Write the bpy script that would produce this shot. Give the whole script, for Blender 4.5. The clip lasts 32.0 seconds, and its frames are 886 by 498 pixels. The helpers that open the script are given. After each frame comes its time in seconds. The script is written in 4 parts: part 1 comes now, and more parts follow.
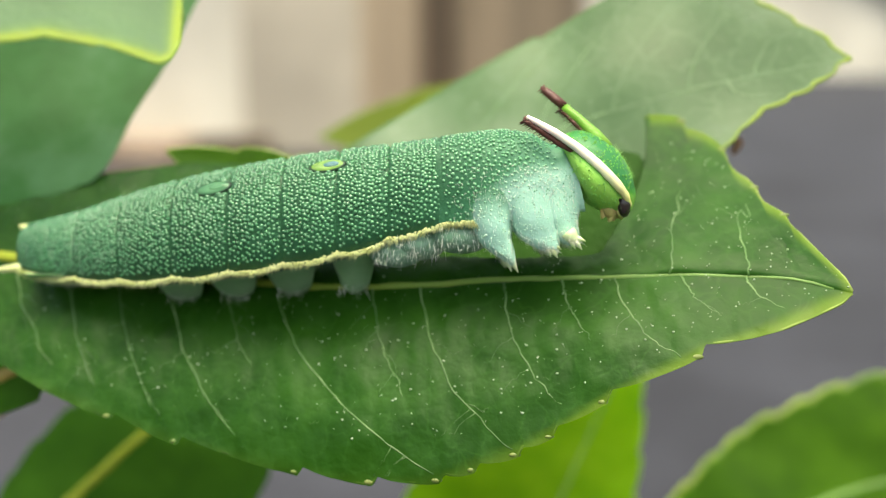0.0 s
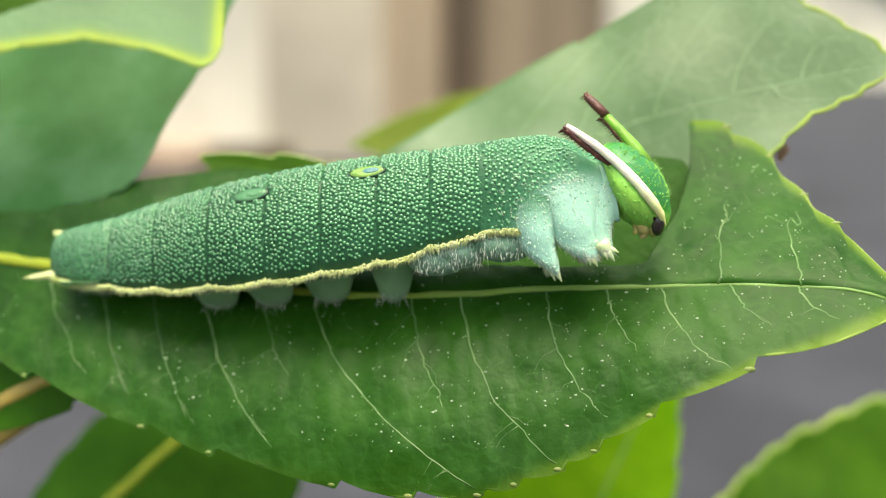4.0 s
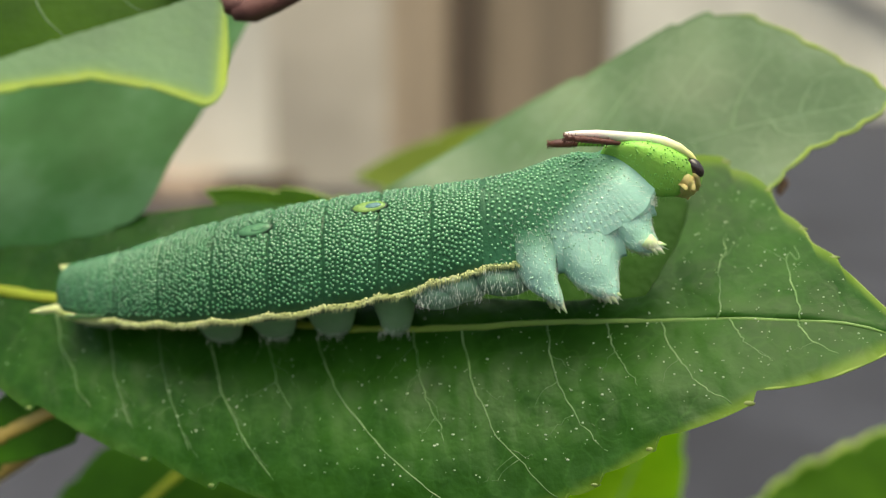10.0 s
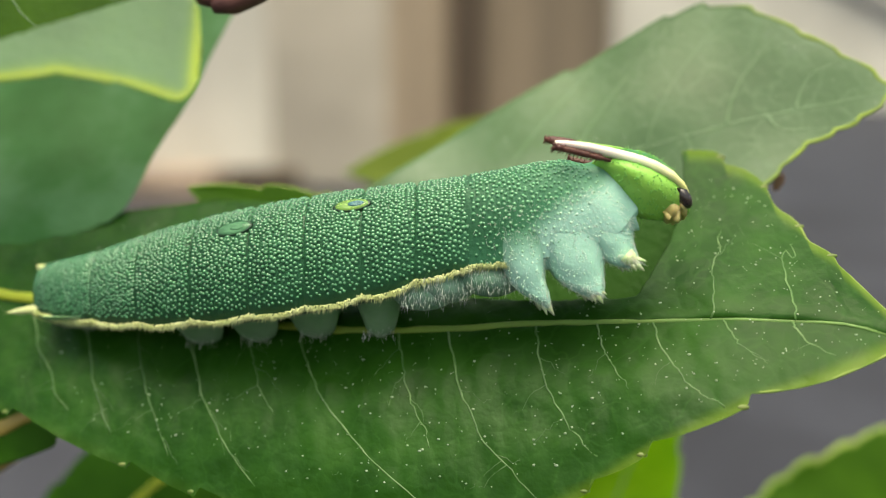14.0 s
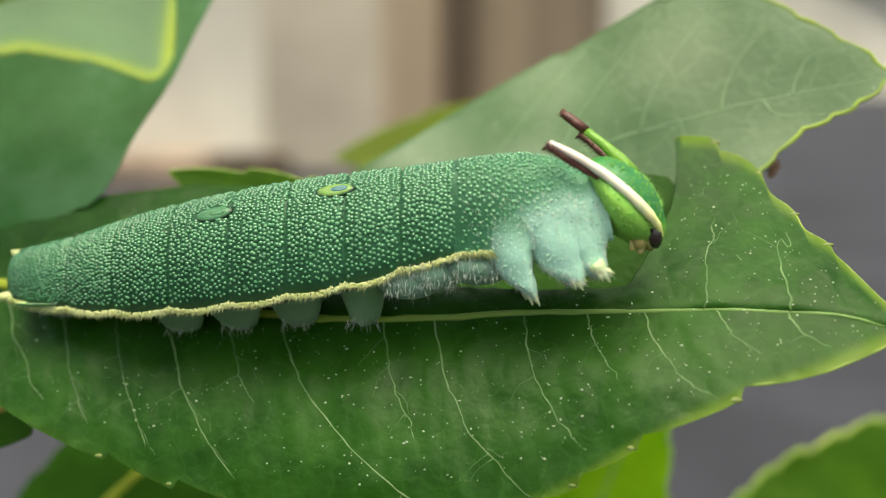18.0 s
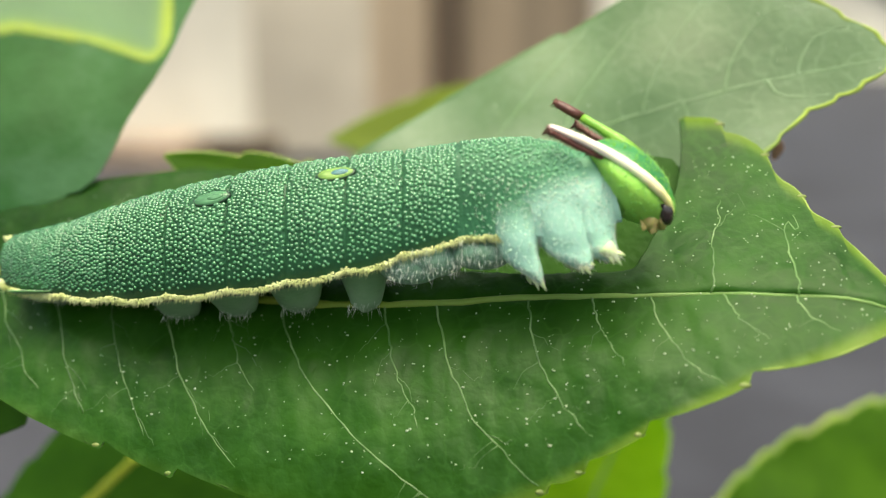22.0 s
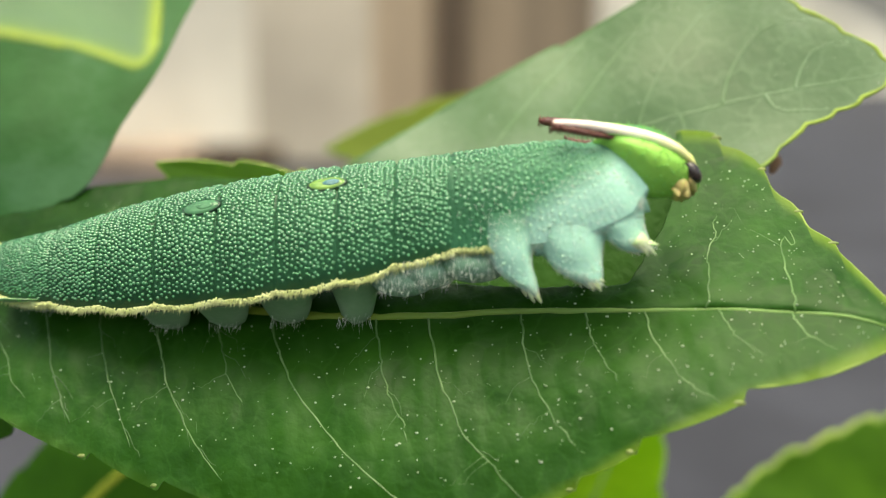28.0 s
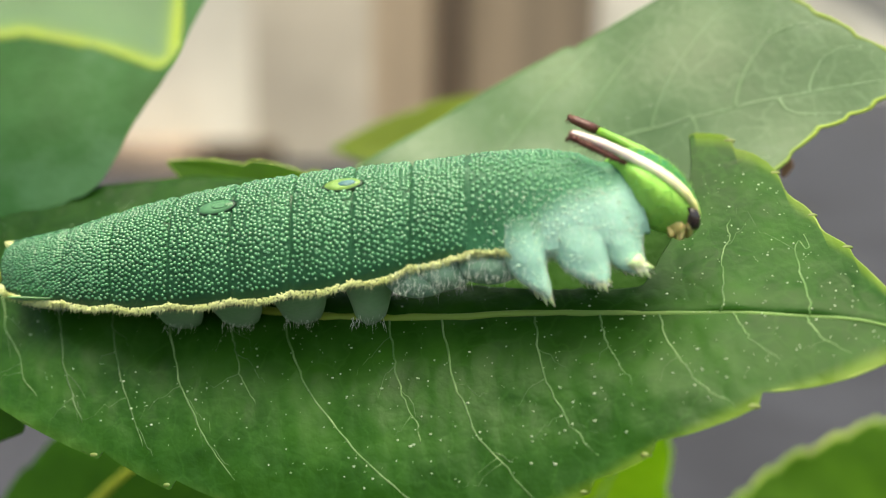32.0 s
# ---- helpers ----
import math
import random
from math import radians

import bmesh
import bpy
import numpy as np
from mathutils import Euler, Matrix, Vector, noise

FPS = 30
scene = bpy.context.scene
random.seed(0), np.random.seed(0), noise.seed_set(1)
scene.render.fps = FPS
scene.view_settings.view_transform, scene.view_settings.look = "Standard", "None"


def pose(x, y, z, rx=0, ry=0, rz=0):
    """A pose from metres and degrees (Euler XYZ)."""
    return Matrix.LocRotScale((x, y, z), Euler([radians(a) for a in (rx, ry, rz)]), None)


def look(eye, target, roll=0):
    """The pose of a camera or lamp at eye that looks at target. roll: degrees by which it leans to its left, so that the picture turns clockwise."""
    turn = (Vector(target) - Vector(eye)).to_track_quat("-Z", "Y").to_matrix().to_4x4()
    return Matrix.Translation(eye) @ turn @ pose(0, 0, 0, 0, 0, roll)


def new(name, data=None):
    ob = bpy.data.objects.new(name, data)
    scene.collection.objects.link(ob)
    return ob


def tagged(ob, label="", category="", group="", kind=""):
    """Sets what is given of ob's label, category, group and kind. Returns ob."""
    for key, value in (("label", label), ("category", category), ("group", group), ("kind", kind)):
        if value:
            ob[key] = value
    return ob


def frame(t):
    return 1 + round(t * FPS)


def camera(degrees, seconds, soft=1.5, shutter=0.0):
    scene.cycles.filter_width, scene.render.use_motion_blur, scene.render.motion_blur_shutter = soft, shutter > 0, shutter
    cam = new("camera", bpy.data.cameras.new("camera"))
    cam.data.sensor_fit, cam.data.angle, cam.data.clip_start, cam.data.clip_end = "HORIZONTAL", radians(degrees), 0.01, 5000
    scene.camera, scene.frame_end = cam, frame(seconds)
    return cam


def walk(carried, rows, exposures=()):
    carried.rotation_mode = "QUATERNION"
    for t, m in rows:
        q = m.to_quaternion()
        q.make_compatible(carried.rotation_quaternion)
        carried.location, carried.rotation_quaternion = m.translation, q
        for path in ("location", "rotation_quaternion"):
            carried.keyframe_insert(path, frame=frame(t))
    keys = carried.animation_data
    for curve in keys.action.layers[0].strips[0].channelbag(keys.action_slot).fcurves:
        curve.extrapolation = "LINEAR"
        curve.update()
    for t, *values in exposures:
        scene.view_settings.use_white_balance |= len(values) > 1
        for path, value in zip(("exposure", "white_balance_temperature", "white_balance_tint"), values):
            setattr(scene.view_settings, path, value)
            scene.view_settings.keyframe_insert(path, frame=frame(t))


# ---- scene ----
cam = camera(48, 32.0, soft=1.1)
PATH = [
    (0, pose(0, -0.069413, 0.014754, 78, -0, -0)),
    (0.5, pose(-0.000455, -0.068395, 0.014506, 78.084, -0.065, 0.447)),
    (1, pose(-0.000529, -0.067575, 0.014444, 78.231, -0.138, 0.622)),
    (1.5, pose(-0.000871, -0.068196, 0.014598, 78.28, 0.069, 0.863)),
    (2, pose(-0.000523, -0.06841, 0.014536, 78.193, 0.197, 0.592)),
    (2.5, pose(-0.000855, -0.068574, 0.014603, 78.304, 0.238, 0.796)),
    (4.5, pose(-0.001395, -0.067768, 0.014369, 78.55, 0.066, 1.267)),
    (5, pose(-0.001475, -0.068085, 0.014515, 78.654, 0.07, 1.335)),
    (5.5, pose(-0.001761, -0.068186, 0.014582, 78.77, 0.233, 1.496)),
    (6, pose(-0.001503, -0.068644, 0.014778, 78.876, 0.207, 1.231)),
    (6.5, pose(-0.002159, -0.068553, 0.014749, 79.234, 0.069, 1.78)),
    (7, pose(-0.001911, -0.068674, 0.014718, 79.347, -0.044, 1.639)),
    (7.5, pose(-0.002243, -0.068588, 0.015103, 79.893, -0.044, 2.059)),
    (8, pose(-0.001641, -0.068261, 0.015051, 80.132, 0.043, 1.677)),
    (8.5, pose(-0.001471, -0.068516, 0.014988, 80.237, 0.141, 1.645)),
    (9, pose(-0.001369, -0.06885, 0.014886, 80.283, 0.232, 1.636)),
    (9.5, pose(-0.001167, -0.068891, 0.014908, 80.214, 0.388, 1.538)),
    (10, pose(-0.00103, -0.068501, 0.014833, 80.209, 0.191, 1.574)),
    (10.5, pose(-0.001005, -0.068233, 0.015012, 80.375, -0.054, 1.67)),
    (11, pose(-0.000422, -0.067638, 0.014831, 80.216, -0.146, 1.41)),
    (11.5, pose(-0.000223, -0.067412, 0.014911, 80.178, 0.137, 1.416)),
    (12, pose(6.2e-05, -0.067659, 0.014878, 79.998, 0.26, 1.243)),
    (12.5, pose(-0.00021, -0.067639, 0.014931, 80.032, 0.316, 1.541)),
    (13, pose(0.000267, -0.067258, 0.014676, 79.829, 0.204, 1.283)),
    (13.5, pose(-2.2e-05, -0.066759, 0.014767, 79.852, 0.264, 1.522)),
    (15.5, pose(-0.000169, -0.066144, 0.014954, 79.559, 0.398, 1.544)),
    (16, pose(1e-05, -0.066004, 0.014931, 79.44, 0.209, 1.337)),
    (16.5, pose(0.000405, -0.065664, 0.014745, 79.184, 0.167, 0.998)),
    (17, pose(-7.2e-05, -0.065492, 0.01486, 79.221, -0.099, 1.331)),
    (17.5, pose(0.000223, -0.064865, 0.014566, 78.987, -0, 1.166)),
    (18, pose(0.00023, -0.064546, 0.014597, 79.003, -0.023, 1.16)),
    (18.5, pose(0.000141, -0.065012, 0.014718, 78.825, 0.252, 1.137)),
    (19, pose(0.000658, -0.065288, 0.014568, 78.439, 0.345, 0.621)),
    (19.5, pose(0.000317, -0.064302, 0.014282, 78.388, 0.071, 0.748)),
    (20, pose(-0.000551, -0.063147, 0.014464, 78.82, -0.62, 1.295)),
    (20.5, pose(-0.001041, -0.062863, 0.014441, 78.779, -0.484, 1.548)),
    (21, pose(-0.000532, -0.063113, 0.014414, 78.481, -0.405, 0.918)),
    (21.5, pose(-0.001047, -0.063307, 0.014569, 78.391, -0.163, 1.059)),
    (22, pose(-0.000625, -0.063451, 0.014478, 78.006, 0.103, 0.515)),
    (22.5, pose(-0.000182, -0.063295, 0.014261, 77.72, -0.005, -0.124)),
    (23, pose(-0.001225, -0.062751, 0.014479, 78.045, -0.443, 0.566)),
    (23.5, pose(-0.001205, -0.063106, 0.014522, 78.073, -0.361, 0.59)),
    (24, pose(-0.002019, -0.062968, 0.014804, 78.531, -0.474, 1.343)),
    (24.5, pose(-0.000817, -0.062883, 0.014623, 78.377, -0.316, 0.444)),
    (26.5, pose(-0.000261, -0.061865, 0.0143, 78.569, -1.067, 0.524)),
    (27, pose(-0.000324, -0.061659, 0.01413, 78.529, -0.892, 0.743)),
    (27.5, pose(0.00022, -0.061568, 0.014056, 78.474, -0.814, 0.399)),
    (28, pose(-0.000136, -0.062689, 0.014445, 78.594, -0.481, 0.641)),
    (28.5, pose(-5.9e-05, -0.063478, 0.014476, 78.367, -0.405, 0.398)),
    (29, pose(-2.4e-05, -0.064088, 0.014412, 78.106, -0.459, 0.221)),
    (29.5, pose(-0.000417, -0.06363, 0.014586, 78.502, -1.221, 0.372)),
    (30, pose(-0.000853, -0.063427, 0.01466, 78.564, -0.815, 0.723)),
    (30.5, pose(-0.00091, -0.062887, 0.014585, 78.593, -1.014, 0.728)),
    (31, pose(-0.001182, -0.063302, 0.014658, 78.532, -0.827, 0.817)),
    (31.5, pose(-0.001101, -0.063257, 0.014604, 78.377, -0.562, 0.661)),
    (32, pose(-0.001149, -0.062691, 0.01459, 78.53, -0.862, 0.631)),
]
EXPOSURES = [(0.0, 1.28, 7450, 1), (5.0, 1.41, 7450, 1), (7.0, 1.35, 7450, 1), (8.0, 0.98, 7450, 1), (10.0, 0.81, 7450, 1), (11.0, 0.71, 7450, 1), (13.0, 0.85, 7450, 1), (17.0, 0.95, 7450, 1), (18.0, 0.92, 7450, 1), (19.0, 1.2, 7450, 1), (21.0, 1.23, 7450, 1), (24.0, 1.23, 7450, 1), (27.0, 1.05, 7450, 1), (29.0, 1.21, 7450, 1), (32.0, 1.15, 7450, 1)]

walk(cam, PATH, EXPOSURES)
cam.data.dof.use_dof = True
cam.data.dof.focus_distance = 0.0635
cam.data.dof.aperture_fstop = 20.0
cam.data.dof.aperture_blades = 0

# the plant and the caterpillar are laid out in millimetres, on a base that leans 12 degrees
BASE = pose(0, 0, 0, -12, 0, 0)
MM = 0.001
GROUND_Z = -0.6

# ---- world and sun ----
world = bpy.data.worlds.new("world")
scene.world = world
world.use_nodes = True
wn = world.node_tree.nodes
sky = wn.new("ShaderNodeTexSky")
sky.sky_type = "NISHITA"
sky.sun_disc = False
sky.sun_elevation = radians(77)
sky.sun_rotation = radians(175)
sky.air_density = 1.0
sky.dust_density = 6.0
world.node_tree.links.new(sky.outputs[0], wn["Background"].inputs[0])
wn["Background"].inputs[1].default_value = 0.15

sun = new("sun", bpy.data.lights.new("sun", "SUN"))
sun.data.energy = 1.6
sun.data.angle = radians(60)
sun.data.color = (1.0, 0.95, 0.87)
sun.matrix_world = look((0.02, -0.22, 1.0), (0, 0, 0))


# ---- materials ----
def material(name, colors, rough=0.5, scale=300.0, detail=4.0, spec=0.5, bump=0.0, bump_scale=900.0, metal=0.0,
             translucent=0.0, cells=0.0, subsurface=0.0, coat=0.0, stretch=(1, 1, 1), ramp=(0.3, 0.7), pigment=None, net=None, rim=None):
    m = bpy.data.materials.new(name)
    m.use_nodes = True
    n, link = m.node_tree.nodes, m.node_tree.links.new
    bsdf = n["Principled BSDF"]
    tc = n.new("ShaderNodeTexCoord")
    mp = n.new("ShaderNodeMapping")
    mp.inputs["Scale"].default_value = stretch
    link(tc.outputs["Object"], mp.inputs["Vector"])
    no = n.new("ShaderNodeTexNoise")
    no.inputs["Scale"].default_value = scale
    no.inputs["Detail"].default_value = detail
    link(mp.outputs[0], no.inputs["Vector"])
    cr = n.new("ShaderNodeValToRGB")
    cr.color_ramp.elements[0].position, cr.color_ramp.elements[1].position = ramp
    cr.color_ramp.elements[0].color = (*colors[0], 1)
    cr.color_ramp.elements[1].color = (*colors[-1], 1)
    if len(colors) == 3:
        e = cr.color_ramp.elements.new(sum(ramp) / 2)
        e.color = (*colors[1], 1)
    link(no.outputs["Fac"], cr.inputs["Fac"])
    color = cr.outputs["Color"]
    # a second, broad scale of variation
    big = n.new("ShaderNodeTexNoise")
    big.inputs["Scale"].default_value = scale * 0.13
    link(mp.outputs[0], big.inputs["Vector"])
    mr = n.new("ShaderNodeMapRange")
    mr.inputs["From Min"].default_value, mr.inputs["From Max"].default_value = 0.3, 0.7
    mr.inputs["To Min"].default_value, mr.inputs["To Max"].default_value = 0.72, 1.25
    link(big.outputs["Fac"], mr.inputs["Value"])
    hs = n.new("ShaderNodeHueSaturation")
    link(mr.outputs[0], hs.inputs["Value"])
    link(color, hs.inputs["Color"])
    color = hs.outputs["Color"]
    if pigment:  # pigment that changes along the body, stored on the mesh
        at = n.new("ShaderNodeAttribute")
        at.attribute_name = "pigment"
        wob = n.new("ShaderNodeMath")
        wob.operation = "MULTIPLY_ADD"
        wob.inputs[1].default_value = 0.3
        link(no.outputs["Fac"], wob.inputs[0])
        link(at.outputs["Fac"], wob.inputs[2])
        off = n.new("ShaderNodeMath")
        off.operation = "SUBTRACT"
        off.inputs[1].default_value = 0.15
        link(wob.outputs[0], off.inputs[0])
        pr = n.new("ShaderNodeValToRGB")
        pr.color_ramp.elements[0].position, pr.color_ramp.elements[1].position = 0.0, 1.0
        for k, tone in enumerate(pigment):
            el = pr.color_ramp.elements[k] if k < 2 else pr.color_ramp.elements.new(0.5)
            el.color = (*tone, 1)
        link(off.outputs[0], pr.inputs["Fac"])
        link(pr.outputs[0], hs.inputs["Color"])
        color = hs.outputs["Color"]
    if net:  # fine net of small veins
        tone, cell = net
        warp = n.new("ShaderNodeTexNoise")
        warp.inputs["Scale"].default_value = cell * 1.5
        link(tc.outputs["Object"], warp.inputs["Vector"])
        wv = n.new("ShaderNodeVectorMath")
        wv.operation = "MULTIPLY_ADD"
        wv.inputs[1].default_value = (0.9 / cell, 0.9 / cell, 0.9 / cell)
        link(warp.outputs["Color"], wv.inputs[0])
        link(tc.outputs["Object"], wv.inputs[2])
        nv = n.new("ShaderNodeTexVoronoi")
        nv.feature = "DISTANCE_TO_EDGE"
        nv.inputs["Scale"].default_value = cell
        link(wv.outputs[0], nv.inputs["Vector"])
        nr = n.new("ShaderNodeMapRange")
        nr.inputs["From Min"].default_value, nr.inputs["From Max"].default_value = 0.0, 0.07
        nr.inputs["To Min"].default_value, nr.inputs["To Max"].default_value = 0.5, 0.0
        link(nv.outputs["Distance"], nr.inputs["Value"])
        nx = n.new("ShaderNodeMixRGB")
        nx.inputs["Color2"].default_value = (*tone, 1)
        link(nr.outputs[0], nx.inputs["Fac"])
        link(color, nx.inputs["Color1"])
        color = nx.outputs[0]
    if rim:  # the yellower edge of a leaf, stored on the mesh
        ra = n.new("ShaderNodeAttribute")
        ra.attribute_name = "pigment"
        rx = n.new("ShaderNodeMixRGB")
        rx.inputs["Color2"].default_value = (*rim, 1)
        link(ra.outputs["Fac"], rx.inputs["Fac"])
        link(color, rx.inputs["Color1"])
        color = rx.outputs[0]
    link(color, bsdf.inputs["Base Color"])
    rr = n.new("ShaderNodeMapRange")
    rr.inputs["To Min"].default_value, rr.inputs["To Max"].default_value = max(0.02, rough - 0.1), min(1.0, rough + 0.1)
    link(no.outputs["Fac"], rr.inputs["Value"])
    link(rr.outputs[0], bsdf.inputs["Roughness"])
    bsdf.inputs["Specular IOR Level"].default_value = spec
    bsdf.inputs["Metallic"].default_value = metal
    bsdf.inputs["Coat Weight"].default_value = coat
    if subsurface:
        bsdf.inputs["Subsurface Weight"].default_value = subsurface
        bsdf.inputs["Subsurface Radius"].default_value = (0.6, 1.0, 0.5)
        bsdf.inputs["Subsurface Scale"].default_value = 0.0004
    if bump:
        bn = n.new("ShaderNodeTexNoise")
        bn.inputs["Scale"].default_value = bump_scale
        bn.inputs["Detail"].default_value = 5
        link(mp.outputs[0], bn.inputs["Vector"])
        height = bn.outputs["Fac"]
        if cells:
            vo = n.new("ShaderNodeTexVoronoi")
            vo.feature = "DISTANCE_TO_EDGE"
            vo.inputs["Scale"].default_value = cells
            link(mp.outputs[0], vo.inputs["Vector"])
            ad = n.new("ShaderNodeMath")
            ad.operation = "MULTIPLY_ADD"
            ad.inputs[1].default_value = 0.8
            link(vo.outputs["Distance"], ad.inputs[0])
            link(height, ad.inputs[2])
            height = ad.outputs[0]
        bp = n.new("ShaderNodeBump")
        bp.inputs["Strength"].default_value = bump
        bp.inputs["Distance"].default_value = 0.0002
        link(height, bp.inputs["Height"])
        link(bp.outputs[0], bsdf.inputs["Normal"])
    if translucent:
        tr = n.new("ShaderNodeBsdfTranslucent")
        warm = n.new("ShaderNodeHueSaturation")
        warm.inputs["Hue"].default_value = 0.475
        warm.inputs["Saturation"].default_value = 1.15
        warm.inputs["Value"].default_value = 2.0
        link(color, warm.inputs["Color"])
        link(warm.outputs[0], tr.inputs["Color"])
        mix = n.new("ShaderNodeMixShader")
        mix.inputs[0].default_value = translucent
        link(bsdf.outputs[0], mix.inputs[1])
        link(tr.outputs[0], mix.inputs[2])
        link(mix.outputs[0], n["Material Output"].inputs["Surface"])
    return m


LEAF_MAIN = material("leaf_main", [(0.0095, 0.048, 0.0012), (0.0135, 0.063, 0.0026), (0.020, 0.079, 0.0048)], 0.44, 330, bump=0.3, bump_scale=1500, cells=900, translucent=0.16, spec=0.18, net=((0.025, 0.092, 0.010), 420), rim=(0.125, 0.21, 0.014))
LEAF_GREY = material("leaf_grey_green", [(0.064, 0.138, 0.044), (0.098, 0.186, 0.074), (0.185, 0.272, 0.158)], 0.4, 110, bump=0.22, bump_scale=1200, cells=800, translucent=0.14, spec=0.4, net=((0.105, 0.19, 0.085), 330))
LEAF_EDGED = material("leaf_light_green", [(0.1, 0.2, 0.06), (0.14, 0.25, 0.1)], 0.5, 900, bump=0.3, bump_scale=1500, cells=800, translucent=0.3, spec=0.3, pigment=((0.100, 0.190, 0.088), (0.25, 0.34, 0.040), (0.12, 0.215, 0.070)))
LEAF_FRESH = material("leaf_fresh", [(0.028, 0.090, 0.002), (0.039, 0.114, 0.003), (0.055, 0.145, 0.006)], 0.5, 200, bump=0.3, bump_scale=1500, cells=700, translucent=0.3, spec=0.1)
BELLY_PALE = material("belly_pale", [(0.14, 0.27, 0.18), (0.22, 0.36, 0.26)], 0.5, 420, bump=0.4, bump_scale=2600, subsurface=0.4, spec=0.3)
LEAF_OLIVE = material("leaf_olive", [(0.095, 0.145, 0.014), (0.13, 0.185, 0.022)], 0.5, 60, translucent=0.3, spec=0.1)
LEAF_BLUE = material("leaf_blue_green", [(0.026, 0.120, 0.016), (0.050, 0.178, 0.045), (0.110, 0.255, 0.115)], 0.5, 110, bump=0.35, bump_scale=1500, cells=800, translucent=0.4, spec=0.28)
LEAF_YOUNG = material("leaf_young", [(0.130, 0.310, 0.004), (0.175, 0.370, 0.008), (0.220, 0.430, 0.016)], 0.5, 200, bump=0.16, bump_scale=2200, cells=700, translucent=0.5, spec=0.12)
LEAF_DARK = material("leaf_dark", [(0.022, 0.084, 0.004), (0.032, 0.108, 0.006), (0.044, 0.134, 0.009)], 0.6, 220, bump=0.16, bump_scale=2200, cells=800, translucent=0.2, spec=0.1)
# green with the shade behind the bite put into the colour
LEAF_SHADE = material("leaf_shade_tone", [(0.016, 0.072, 0.002), (0.028, 0.100, 0.007)], 0.6, 330, bump=0.5, bump_scale=1500, cells=900, translucent=0.1, spec=0.16)
MIDRIB = material("midrib_yellow_green", [(0.26, 0.34, 0.03), (0.38, 0.45, 0.05)], 0.5, 300, bump=0.2, bump_scale=3000, subsurface=0.2, spec=0.3, pigment=((0.30, 0.36, 0.03), (0.13, 0.24, 0.06), (0.20, 0.29, 0.035)))
VEIN_PALE = material("vein_grey_green", [(0.10, 0.20, 0.07), (0.15, 0.25, 0.12)], 0.5, 700)
VEIN = material("vein_pale_green", [(0.026, 0.085, 0.010), (0.062, 0.140, 0.030), (0.14, 0.23, 0.085)], 0.5, 500, bump=0.2, bump_scale=3000)
VEIN_FINE = material("vein_fine", [(0.022, 0.075, 0.008), (0.05, 0.12, 0.022)], 0.5, 500)
MARGIN = material("leaf_margin", [(0.09, 0.20, 0.015), (0.22, 0.34, 0.035), (0.34, 0.44, 0.07)], 0.5, 70, bump=0.2, bump_scale=3000, subsurface=0.25, ramp=(0.35, 0.65))
MARGIN_MAIN = material("leaf_margin_main", [(0.09, 0.20, 0.015), (0.22, 0.34, 0.035)], 0.65, 300, spec=0.15, pigment=((0.024, 0.062, 0.006), (0.22, 0.29, 0.07), (0.085, 0.16, 0.018)))
MARGIN_BACK = material("leaf_margin_back", [(0.09, 0.20, 0.015), (0.22, 0.34, 0.035)], 0.6, 300, spec=0.2, pigment=((0.088, 0.170, 0.066), (0.26, 0.36, 0.06), (0.15, 0.24, 0.065)))
MARGIN_BRIGHT = material("leaf_margin_bright", [(0.17, 0.28, 0.035), (0.28, 0.38, 0.07)], 0.6, 200, subsurface=0.25, spec=0.2)
GLAND = material("tooth_gland", [(0.075, 0.14, 0.02), (0.17, 0.20, 0.05)], 0.5, 300)
SPECK = material("pale_speck", [(0.16, 0.27, 0.11), (0.44, 0.51, 0.36)], 0.6, 900)
TWIG = material("twig_bark", [(0.085, 0.028, 0.024), (0.17, 0.066, 0.050)], 0.7, 400, bump=0.5, bump_scale=1200)
TWIG_PALE = material("browned_leaf", [(0.20, 0.10, 0.045), (0.34, 0.20, 0.10)], 0.7, 500, bump=0.4, bump_scale=1500)
PETIOLE = material("petiole", [(0.33, 0.24, 0.05), (0.42, 0.30, 0.06)], 0.5, 300)

SKIN = material("skin_blue_green", [(0.02, 0.14, 0.06), (0.03, 0.17, 0.07)], 0.5, 420, bump=0.3, bump_scale=2600, subsurface=0.2, spec=0.3, pigment=((0.005, 0.042, 0.012), (0.30, 0.54, 0.43), (0.043, 0.172, 0.082)))
BELLY = material("belly_grey_green", [(0.14, 0.27, 0.13), (0.22, 0.36, 0.20)], 0.5, 420, bump=0.3, bump_scale=2600, subsurface=0.45, spec=0.25)
GRAIN = material("granule_pale", [(0.06, 0.2, 0.1), (0.1, 0.3, 0.16)], 0.26, 500, spec=0.8, pigment=((0.030, 0.140, 0.052), (0.40, 0.62, 0.46), (0.098, 0.290, 0.138)))
RIDGE = material("lateral_ridge_yellow", [(0.46, 0.53, 0.18), (0.70, 0.74, 0.40)], 0.45, 900)
HEAD = material("head_green", [(0.03, 0.2, 0.03), (0.05, 0.27, 0.04)], 0.4, 450, bump=0.35, bump_scale=2200, subsurface=0.25, spec=0.4, pigment=((0.030, 0.205, 0.050), (0.25, 0.52, 0.085), (0.060, 0.300, 0.035)))
CHEEK = material("cheek_lime", [(0.11, 0.36, 0.05), (0.20, 0.48, 0.08)], 0.4, 450, bump=0.0)
STRIPE = material("stripe_cream", [(0.74, 0.74, 0.50), (0.84, 0.78, 0.68)], 0.45, 300, bump=0.2, bump_scale=3000, subsurface=0.2, pigment=((0.84, 0.70, 0.62), (0.78, 0.78, 0.26), (0.86, 0.84, 0.66)))
